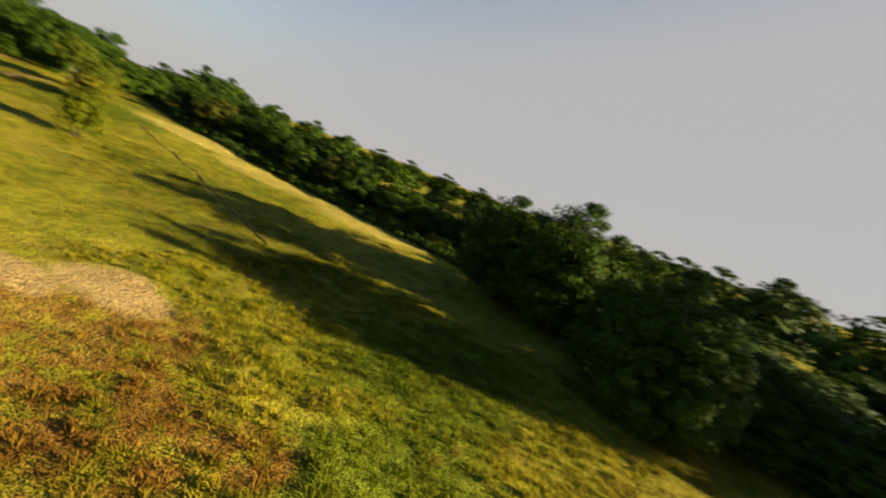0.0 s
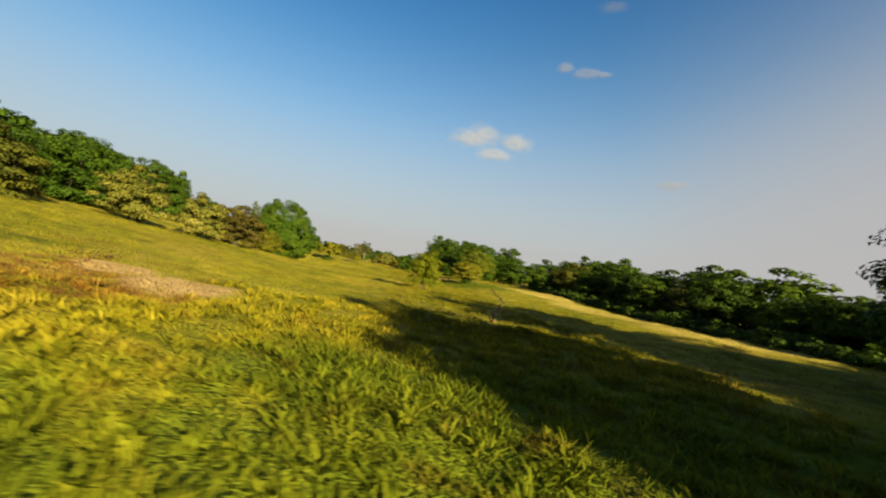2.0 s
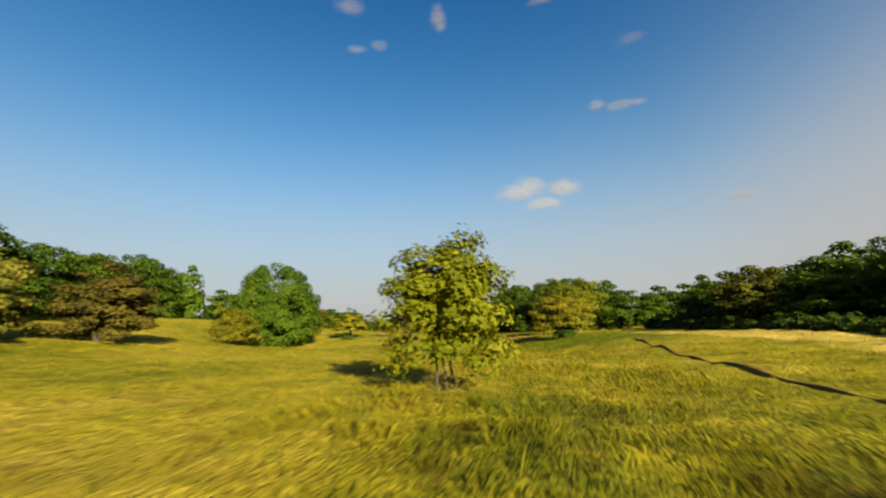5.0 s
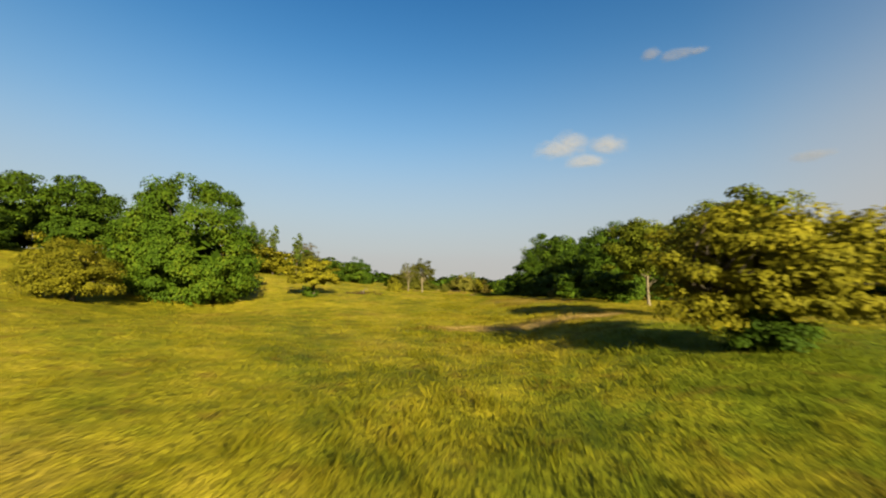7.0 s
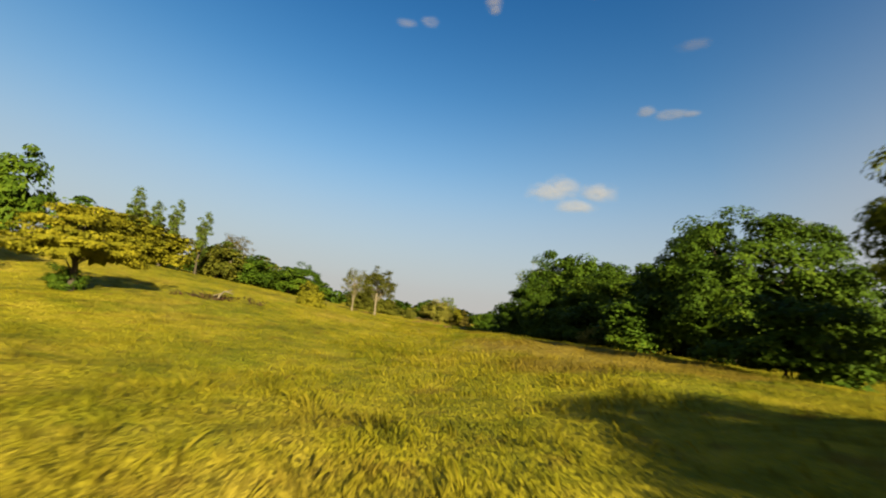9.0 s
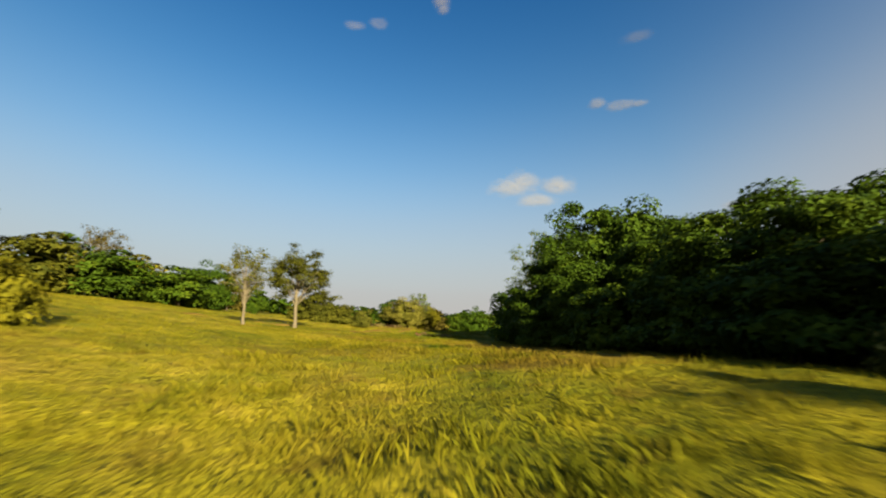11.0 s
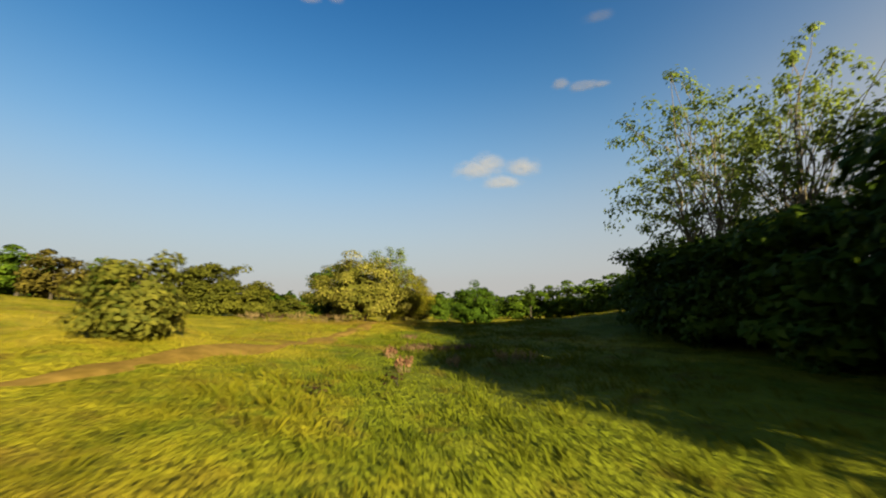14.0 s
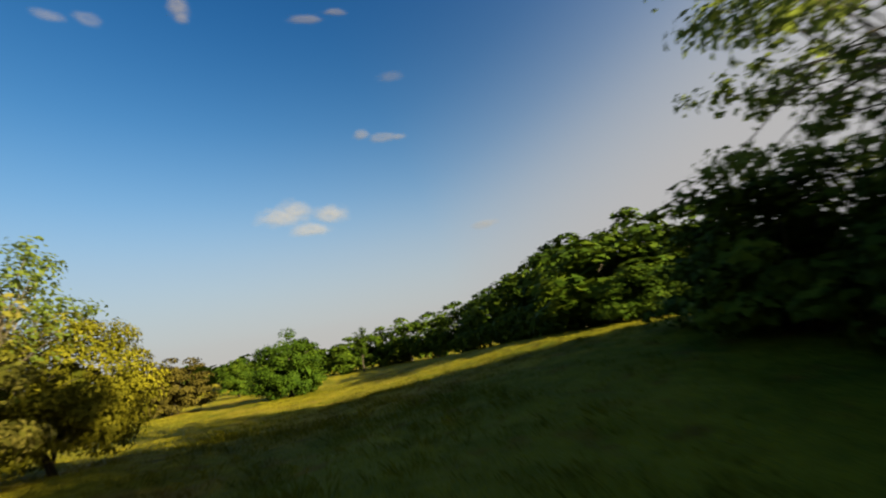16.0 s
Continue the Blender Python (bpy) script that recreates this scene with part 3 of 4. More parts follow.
# the trees to the east of the first slope
# the two 12 m trees stand unseen, added up-sun to shade the slope
for x, y, h, w, k in ((6.2, -42.3, 7.5, 7.6, "near"), (4.4, -46.5, 8.5, 8.2, "near"), (-1.9, -50.6, 6.5, 6.6, "near"), (-3.4, -51.9, 5.7, 5.6, "near"), (-4.6, -51.6, 5.5, 5.0, "near"), (1.1, -69.3, 12.5, 5.6, "near"), (2.6, -66.7, 12.4, 6.0, "near"), (-1.2, -55.6, 4.4, 5.6, "near"), (4.2, -52.4, 4.4, 8.0, "wood2"), (7.0, -47.0, 4.6, 7.0, "wood"), (14.0, -47.0, 3.8, 8, "wood2"), (23, -45, 3.6, 8, "wood"), (32, -43, 3.8, 8, "wood2")):
    plant(k, x, y, h, w, "dark", "dense dark tree casting a long shadow on the slope", group="trees below the slope")
for x, y, h, w, c in ((-1.5, -58.5, 4.2, 6.0, "dark"), (9.0, -61.0, 6.0, 8.0, "dark"), (14.0, -57.0, 6.5, 8.0, "oak"), (21.0, -60.0, 7.0, 9.0, "dark"), (29.0, -57.0, 7.0, 9.0, "dark"), (17.0, -69.0, 7.0, 9.0, "dark"), (38.0, -60.0, 7.5, 10.0, "dark"), (-0.5, -59.0, 5.6, 7.0, "dark"), (-0.9, -57.4, 3.8, 5.4, "oak"), (-8.0, -64.0, 3.4, 6.0, "olive"), (-4.0, -62.0, 4.0, 6.0, "dark")):
    plant("thicket", x, y, h * 0.66, w, c, "scrubby green bush beside the dark trees", "bush", "scrub below the slope")
plant("willow", -4.0, -11.3, 3.7, 3.4, "willow", "bright yellow-green young willow standing in the grass")
plant("golden", 6.4, 8.8, 3.6, 4.9, "gold", "golden hawthorn tree with dark low shoots in the meadow")
plant("bush", 6.3, 8.7, 1.3, 2.0, "dark", "dark low shoots round the golden hawthorn's foot", "bush")
plant("field", 10.2, 15.2, 5.0, 5.2, "lime", "olive-green field tree with a short trunk behind the hawthorn", turn=100)
plant("field", 15.1, 31.3, 6.8, 6.1, "lime", "single field tree with a clean pale trunk")
# the wood along the east side
for x, y, h, w, k in ((20.1, 46.0, 9.0, 12.2, "oak"), (19.8, 52.0, 6.5, 9.0, "near"), (18.8, 60.5, 7.5, 9.0, "near"), (20.6, 69.0, 8.2, 9.0, "near"), (15.4, 72.6, 7.5, 7.6, "near"), (20.4, 79.6, 12.7, 10.4, "near"),
                      (26.5, 72.0, 11.3, 10.0, "wood2"), (22.4, 76.6, 12.6, 9.0, "wood2"), (29.0, 82.0, 13.0, 11.0, "wood"), (28.0, 63.0, 10.0, 10.0, "wood"), (29.0, 52.0, 7.4, 10.0, "wood2"), (28.5, 41.0, 6.4, 9.0, "wood"),
                      (28.0, 90.0, 6.6, 8.0, "wood2"), (36.0, 91.0, 5.0, 9.0, "wood"), (38.0, 70.0, 12.0, 10.0, "wood2")):
    plant(k, x, y, h, w, "oak" if y > 77 and k == "near" else "dark", DARK, group="eastern wood")
for x, y, h, w, c in ((15.2, 82.5, 5.4, 6.0, "oak"), (17.6, 87.0, 4.6, 6.4, "oak"), (18.4, 91.0, 4.2, 6.0, "dark"), (19.4, 95.4, 4.4, 5.6, "dark"), (22.6, 99.4, 4.4, 5.8, "dark"), (22.6, 94.5, 4.9, 6.6, "dark"), (14.4, 76.5, 4.6, 5.4, "oak"), (25.2, 101.0, 3.2, 5.5, "dark"), (25.0, 93.0, 5.2, 7.0, "dark"), (26.0, 86.5, 6.5, 7.5, "dark"), (29.0, 96.5, 4.0, 7.0, "dark"), (14.6, 37.2, 3.0, 5.0, "oak"),
                      (13.8, 71.5, 3.2, 4.6, "dark"), (14.8, 48.0, 3.4, 5.4, "oak"), (14.8, 56.0, 3.6, 5.6, "dark"), (14.2, 64.5, 3.6, 5.0, "dark"), (22.5, 84.0, 7.0, 7.0, "dark"), (15.2, 60.4, 3.4, 5.4, "dark")):
    plant("thicket", x, y, h, w, c, "dense dark green undergrowth at the foot of the wood", "bush", "undergrowth of the eastern wood")
plant("bush", 14.2, 52.2, 1.9, 2.6, "blossom", "low bush in pale yellow blossom at the wood's edge", "bush")
plant("aspen", 22.0, 90.8, 11.4, 6.8, "ash", "tall airy aspen with thin pale branches above the undergrowth", turn=40)
plant("aspen", 22.2, 96.3, 12.8, 8.6, "ash", "tall airy aspen with thin pale branches above the undergrowth", turn=190)
# the thin pair and the bushes of the west slope
plant("thorn", -12.9, 42.3, 3.9, 5.6, "gold", "golden spreading thorn tree on a short trunk", turn=75)
plant("bush", -13.3, 42.5, 1.3, 1.8, "dark", "dark low shoots round the thorn tree's trunk", "bush")
plant("bush", -6.4, 57.0, 2.3, 2.4, "gold", "small round golden bush alone in the grass", "bush")
plant("ash", -3.5, 78.2, 6.1, 5.2, "pale_olive", "slender tree with a pale trunk and thin crown", group="pair of slender trees", turn=200)
plant("airy", -5.7, 73.6, 5.2, 3.9, "pale_olive", "slender half-bare tree with a pale forked trunk", group="pair of slender trees", turn=30)
plant("airy", -33.0, 103.0, 9.0, 7.0, "tan", "half-bare tree with brownish twigs on the slope")
for x, y, h, w, k, c in ((-31, 78, 5.2, 7, "far", "gold"), (-36, 83, 6, 7, "far", "gold"), (-34, 76, 5.4, 8, "far", "gold"), (-24, 90, 5, 7, "far", "dark"), (-20, 96, 4.6, 6.4, "far", "dark"), (-27.5, 86, 5.4, 6.6, "far", "olive"), (-42, 88, 7.5, 8, "far", "gold"), (-50, 90, 8, 9, "far", "dark"), (-30, 92, 6, 6, "far", "oak"), (-26, 97, 5.4, 7, "far", "gold"),
                         (-22, 103, 5, 7, "far", "dark"), (-60, 82, 9, 9, "far", "dark")):
    plant(k, x, y, h, w * 1.25, c, "golden thorn bush in the row along the hillside" if c != "dark" else DARK, "bush" if c != "dark" else "tree", "hillside row")
for x, y, h in ((-34.9, 77.6, 9.2), (-33.9, 80.3, 8.4), (-32.9, 82.8, 9.5), (-27.0, 79.2, 8.2)):
    plant("poplar", x, y, h * 1.06, 2.5, "ash", "narrow upright poplar rising behind the golden bushes", group="row of poplars")
plant("far", -57.0, 85.0, 13.0, 9.0, "dark", "tall dark tree on the hillside above the row")
plant("dome", -20.8, 105.2, 6.5, 8.4, "oak", "rounded green tree at the end of the hillside row")
for x, y, h, w, c in ((-56, 150, 7, 8, "dark"), (-49, 147, 6.6, 8, "dark"), (-42, 144, 6.6, 8, "oak"), (-35, 140, 6.4, 8, "dark"), (-29, 136, 6.0, 7, "tan"), (-64, 152, 8, 9, "dark")):
    plant("far", x, y, h, w, c, "green tree in the hedge along the top of the meadow", group="top hedge")
# the far end of the meadow
plant("wood", -26.4, 142.0, 6.2, 6.6, "oak", "broad green tree at the far end of the meadow")
for x, y, h, w in ((-12.6, 128.2, 5.0, 6.6), (-9.0, 127.6, 6.1, 8.0), (-5.8, 128.6, 4.4, 6.0)):
    plant("thicket", x, y, h, w, "pale_olive", "domed olive-green thorn thicket at the far end", "bush", "far thicket")
plant("haw2", -3.3, 140.0, 3.2, 5.8, "olive", "low olive thicket at the far end", "bush")
plant("bush", 0.7, 89.3, 2.1, 2.6, "blossom", "loose bush with pale yellow blossom beside the path", "bush")
plant("bloom", 5.8, 107.5, 4.6, 7.4, "blossom", "hawthorn in thick creamy yellow blossom", "bush", turn=10)
plant("bloom", 9.0, 110.5, 4.0, 4.8, "gold", "yellow-green thorn bush beside the blossoming hawthorn", "bush")
plant("airy", 7.8, 110.5, 5.8, 4.6, "ash", "thin half-bare tree rising behind the blossoming hawthorn")
plant("wood", 4.2, 114.0, 5.0, 5.6, "dark", "round dark tree behind the blossoming hawthorn")
plant("dome", 22.3, 138.6, 6.2, 7.2, "oak", "small round green oak alone in the far field", turn=130)
plant("haw", 14.0, 152.0, 6.0, 8.0, "tan", "brownish thicket at the far field's edge", "bush")
plant("wood", 23.6, 171.0, 6.2, 5.4, "dark", FAR)
for i, (x, y, h, w) in enumerate(((36, 113, 5.4, 8.4), (41, 120, 7.6, 8.6), (46, 128, 7.6, 8.6), (51, 137, 7.8, 8.6), (55, 147, 8.2, 9), (58, 158, 8.4, 9), (60, 169, 8.4, 9), (61, 181, 9, 10), (50, 190, 7, 9), (36, 190, 7, 9), (43, 110, 6.6, 10), (50, 119, 9.4, 10), (57, 131, 10, 10), (62, 145, 10, 10), (42, 193, 7, 9), (56, 187, 8, 9))):
    plant("far", x, y, h * 1.14, w * 1.3, ("dark", "oak")[i % 3 == 0], "green tree in the belt beyond the far field", group="far belt")
for x, y, h, w in ((33, 109, 3.2, 6), (38.5, 117, 3.0, 6), (44, 124.5, 3.0, 6), (49, 133, 3.2, 6)):
    plant("thicket", x, y, h, w, "oak", "leafy shrub along the foot of the far belt", "bush", "shrubs of the far belt")
plant("poplar", 47, 176, 9.0, 3.4, "dark", "dark pointed conifer in the far belt")
# hedgerow and trees across the eastern field
plant("haw2", 39.0, 52.5, 4.8, 4.4, "tan", "small tan tree in front of the far hedgerow")
for i, (x, y, h, w) in enumerate(((47, 60, 8, 11), (57, 66, 9, 12), (67, 67, 10.5, 13), (79, 72, 9.5, 13), (90, 68, 10, 13), (99, 60, 10, 13), (106, 49, 9, 13), (111, 37, 9, 13), (114, 25, 9, 13), (117, 12, 9, 13), (119, -2, 9, 13), (120, -16, 9, 13), (118, -30, 9, 13), (75, 84, 13, 13), (88, 88, 13, 13), (100, -52, 9, 13), (86, -58, 9, 13), (72, -62, 9, 13), (58, -64, 9, 13), (47, -70, 9, 13), (34, -76, 9, 13), (64, -76, 11, 14))):
    plant("far", x, y, h * 1.1, w, ("hedge", "hedge", "dark")[i % 3], FAR, group="far hedgerow")


HEDGE = np.array([(12.6, -37.0), (14.3, -30.0), (16.4, -22.0), (18.0, -12.0), (18.8, 0.0), (22.0, 14.0), (27.0, 27.0), (33.0, 40.0), (37.5, 49.0)])
hedge_run = np.concatenate([[0], np.cumsum(np.hypot(*np.diff(HEDGE, axis=0).T))])


def beside_hedge(run, out):
    """The point run metres along the field hedge and out metres to the east of it."""
    x, y = np.interp(run, hedge_run, HEDGE[:, 0]), np.interp(run, hedge_run, HEDGE[:, 1])
    x2, y2 = np.interp(run + 1.5, hedge_run, HEDGE[:, 0]), np.interp(run + 1.5, hedge_run, HEDGE[:, 1])
    L = math.hypot(x2 - x, y2 - y) or 1.0
    return x + (y2 - y) / L * out, y - (x2 - x) / L * out


# a clipped hedge with trees of uneven height close behind it
for i in range(44):
    x, y = beside_hedge(i * 2.15, 0.25 * math.sin(i * 1.9))
    plant("hedge", x, y, 1.15 + 0.2 * math.sin(i * 2.1), 3.4, ("hedge", "dark", "hedge", "hedge")[i % 4], "low dark clipped stretch of the field hedge", "hedge", "field hedge")
for i in range(19):
    rise = i / 18
    x, y = beside_hedge(1.0 + i * 5.0, 6.5 + 1.8 * math.sin(i * 2.7))
    h = (4.6 + 1.6 * rise) * (1 + 0.16 * math.sin(i * 1.73 + 0.6))
    plant(("wood", "wood2")[i % 2], x, y, h, 6.6 + math.sin(i * 3.1), ("dark", "hedge", "dark", "oak", "hedge", "olive")[i % 6], "bushy tree close behind the field hedge", group="trees behind the field hedge")
for i in range(15):
    x, y = beside_hedge(3.0 + i * 6.2, 15.0 + 3.0 * math.sin(i * 1.3))
    plant("far", x, y, (6.0 + 1.6 * i / 14) * (1 + 0.14 * math.sin(i * 2.3)), 9.5, ("hedge", "dark")[i % 2], "taller tree standing behind the field hedge", group="trees behind the field hedge")


# ---- distant woods ----
def canopy(name, seed, spots, mat, label):
    """Woods too far off to tell the trees apart: heaps of leaf clumps."""
    rng = np.random.default_rng(seed)
    cs, rad = [], []
    for x, y, h, w in spots:
        z = height(x, y)
        for _ in range(13):
            d = unit(rng.normal(size=3))
            cs.append((x + d[0] * w * 0.42, y + d[1] * w * 0.42, z + h * 0.5 + d[2] * h * 0.42))
            rad.append(w * rng.uniform(0.16, 0.26))
    cs = np.array(cs)
    ob = new(name, leaves_mesh(name, rng, cs, np.array(rad), 7, 2.5, cs.mean(0) - (0, 0, 400), 0.8, mat))
    return tagged(ob, label, "wood", kind="stuff")


rng = np.random.default_rng(5)
spots = []
for a in np.arange(-62, 190, 1.9):
    for r0 in (260, 320, 380):
        r = r0 + rng.uniform(-22, 22)
        a2 = radians(a + rng.uniform(-0.8, 0.8))
        spots.append((math.sin(a2) * r, math.cos(a2) * r, rng.uniform(4.5, 8.0), rng.uniform(10, 15)))
canopy("distant_woods", 6, spots, LEAF["dark"], "far dark green woods closing the valley")

# ---- clouds ----
def cloud_material():
    """Thin vapour: lit from either side, clear where it thins out."""
    m, t, out = nodes_of("cloud_white")
    thick = t.nodes.new("ShaderNodeAttribute")
    thick.attribute_name = "thickness"
    p = t.nodes.new("ShaderNodeBsdfDiffuse")
    p.inputs["Color"].default_value = (0.20, 0.187, 0.20, 1)
    clear = t.nodes.new("ShaderNodeBsdfTransparent")
    m2 = t.nodes.new("ShaderNodeMixShader")
    t.links.new(math_node(t, "MULTIPLY", thick.outputs["Fac"], 0.5, True), m2.inputs[0])
    t.links.new(clear.outputs[0], m2.inputs[1])
    t.links.new(p.outputs[0], m2.inputs[2])
    t.links.new(m2.outputs[0], out.inputs["Surface"])
    return m


CLOUD = cloud_material()


def cloud(seed, way, puffs, label, dense=1.0):
    """A small fair-weather cloud, 2600 m off in the direction way; puffs: across, up, half-width, half-height in degrees."""
    way = Vector(way).normalized()
    right = way.cross(Vector((0, 0, 1))).normalized()
    up = right.cross(way)
    D = 2600.0
    lo_a, hi_a = min(a - 1.7 * w for a, b, w, h in puffs), max(a + 1.7 * w for a, b, w, h in puffs)
    lo_b, hi_b = min(b - 1.9 * h for a, b, w, h in puffs), max(b + 1.9 * h for a, b, w, h in puffs)
    na, nb = int((hi_a - lo_a) / 0.11) + 2, int((hi_b - lo_b) / 0.11) + 2
    A, B = np.meshgrid(np.linspace(lo_a, hi_a, na), np.linspace(lo_b, hi_b, nb))
    rag = np.array([noise.fractal(Vector((a * 0.7, b * 1.1, seed * 7.3)), 1.1, 2.0, 3) for a, b in zip(A.ravel(), B.ravel())]).reshape(A.shape)
    thick = np.zeros(A.shape)
    for a, b, w, h in puffs:
        w, h = w * 1.22, h * 1.18
        below = np.where(B < b, 1.35, 1.0)
        r = np.hypot((A - a) / w, (B - b) / h * below)
        thick = np.maximum(thick, 1 - smooth(0.3, 1.2, r + 0.34 * rag))
    edge = np.minimum(np.minimum(A - lo_a, hi_a - A), np.minimum(B - lo_b, hi_b - B))
    thick *= smooth(0.0, 0.3, edge) * np.clip(0.85 + 0.3 * rag, 0.5, 1.0) * dense
    depth = -6.0 * thick
    R, U, F = (np.array(v) for v in (right, up, way))
    P = R * (np.tan(np.radians(A)) * D)[..., None] + U * (np.tan(np.radians(B)) * D)[..., None] + F * depth[..., None]
    ids = np.arange(na * nb).reshape(nb, na)
    q = np.stack([ids[:-1, :-1], ids[:-1, 1:], ids[1:, 1:], ids[1:, :-1]], -1).reshape(-1, 4)
    q = q[thick.ravel()[q].max(1) > 0.004]
    me = mesh_from("cloud", P.reshape(-1, 3), q, 4, CLOUD, True)
    layer = me.attributes.new("thickness", "FLOAT", "POINT")
    layer.data.foreach_set("value", thick.ravel().astype(np.float32))
    ob = new("cloud", me)
    ob.location = way * D
    return tagged(ob, label, "cloud", "scattered clouds")


W = "small soft white cloud in the clear blue sky"
cloud(1, (0.31, 0.899, 0.308), [(-2.6, 0.5, 2.6, 1.3), (-1.2, 1.1, 1.7, 1.2), (3.1, 0.4, 1.8, 1.2), (0.6, -1.3, 2.3, 0.85)], "white cloud of three puffs above the valley")
cloud(2, (0.445, 0.77, 0.457), [(-2.0, 0.5, 0.9, 0.7), (0.6, -0.1, 1.8, 0.6), (2.4, -0.2, 0.9, 0.4)], W, 0.8)
cloud(3, (0.453, 0.694, 0.559), [(0, 0, 1.3, 0.6)], W, 0.45)
cloud(4, (0.079, 0.759, 0.646), [(0, 0, 0.9, 1.3), (0.2, -0.8, 0.6, 0.7)], W, 0.75)
cloud(5, (-0.067, 0.796, 0.602), [(1.2, 0.3, 0.9, 0.6), (-1.4, -0.3, 1.1, 0.5)], W, 0.5)
cloud(6, (0.654, 0.717, 0.243), [(0, 0, 1.7, 0.6)], W, 0.7)
cloud(7, (0.264, 0.68, 0.70), [(-4, 0.8, 2.6, 0.8), (0, 0.3, 3.2, 1.0), (4, 0.2, 2.0, 0.7)], "wider white cloud high overhead")
cloud(8, (0.31, 0.69, 0.655), [(-1.5, -0.3, 1.8, 0.5), (1.6, 0.4, 1.2, 0.4)], W, 0.75)
cloud(9, (-0.10, 0.747, 0.657), [(0, 0, 1.3, 0.9)], W, 0.6)

# ---- trodden paths ----
PATH_MAT = plain_material("trodden_earth", (0.068, 0.0416, 0.0112), (0.152, 0.1, 0.0272), 3.0)


WORN_MAT = plain_material("worn_reddish_earth", (0.095, 0.064, 0.013), (0.205, 0.135, 0.032), 2.0)


def ribbon(name, pts, width, mat, label, lift=0.05):
    pts = np.array(pts, float)
    seg = np.concatenate([[0], np.cumsum(np.hypot(*np.diff(pts, axis=0).T))])
    s = np.arange(0, seg[-1], 0.35)
    x, y = np.interp(s, seg, pts[:, 0]), np.interp(s, seg, pts[:, 1])
    x, y = x + 0.1 * np.sin(s * 0.8), y + 0.08 * np.sin(s * 0.55 + 1)
    tx, ty = np.gradient(x), np.gradient(y)
    L = np.hypot(tx, ty)
    nxx, nyy = -ty / L, tx / L
    w = width * (0.8 + 0.35 * np.sin(s * 1.7) * np.sin(s * 0.6))
    vs = []
    for k, z in ((-0.5, -0.04), (-0.25, lift), (0.25, lift), (0.5, -0.04)):
        px, py = x + nxx * w * k, y + nyy * w * k
        vs.append(np.stack([px, py, land(px, py) + hummocks(px, py) + z], -1))
    n = len(s)
    v = np.concatenate(vs)
    f = []
    for k in range(3):
        i = np.arange(n - 1) + k * n
        f.append(np.stack([i, i + 1, i + 1 + n, i + n], 1))
    ob = new(name, mesh_from(name, v, np.concatenate(f), 4, mat, True))
    return tagged(ob, label, "path", kind="structure")


WAYS = [[(-5.6, -32.5), (-2.7, -25.6), (0.6, -18.8), (3.8, -11.0), (6.2, -2.4), (7.0, 0.4)], [(-14, 75.0), (-1.0, 82.4), (1.4, 85.8), (2.9, 89.2), (4.2, 94.0), (5.4, 99.5), (7.0, 106.0)]]
ribbon("footpath", WAYS[0], 0.26, PATH_MAT, "narrow trodden path through the long grass")
ribbon("footpath", WAYS[1], 1.25, WORN_MAT, "worn reddish path over the meadow rise", 0.03)

# ---- grass ----
LINE = [(-27, -52), (-19, -51), (-13, -49), (-9, -44), (-6, -35), (-5, -24), (-1.5, -9), (0, 0), (1.5, 15), (2.5, 30), (3.5, 50), (4.5, 68), (7, 83), (11, 97), (16, 112)]


def off_line(x, y):
    d = np.full(x.shape, 1e9)
    for (ax, ay), (bx, by) in zip(LINE[:-1], LINE[1:]):
        ex, ey = bx - ax, by - ay
        u = np.clip(((x - ax) * ex + (y - ay) * ey) / (ex * ex + ey * ey), 0, 1)
        d = np.minimum(d, np.hypot(x - ax - u * ex, y - ay - u * ey))
    return d


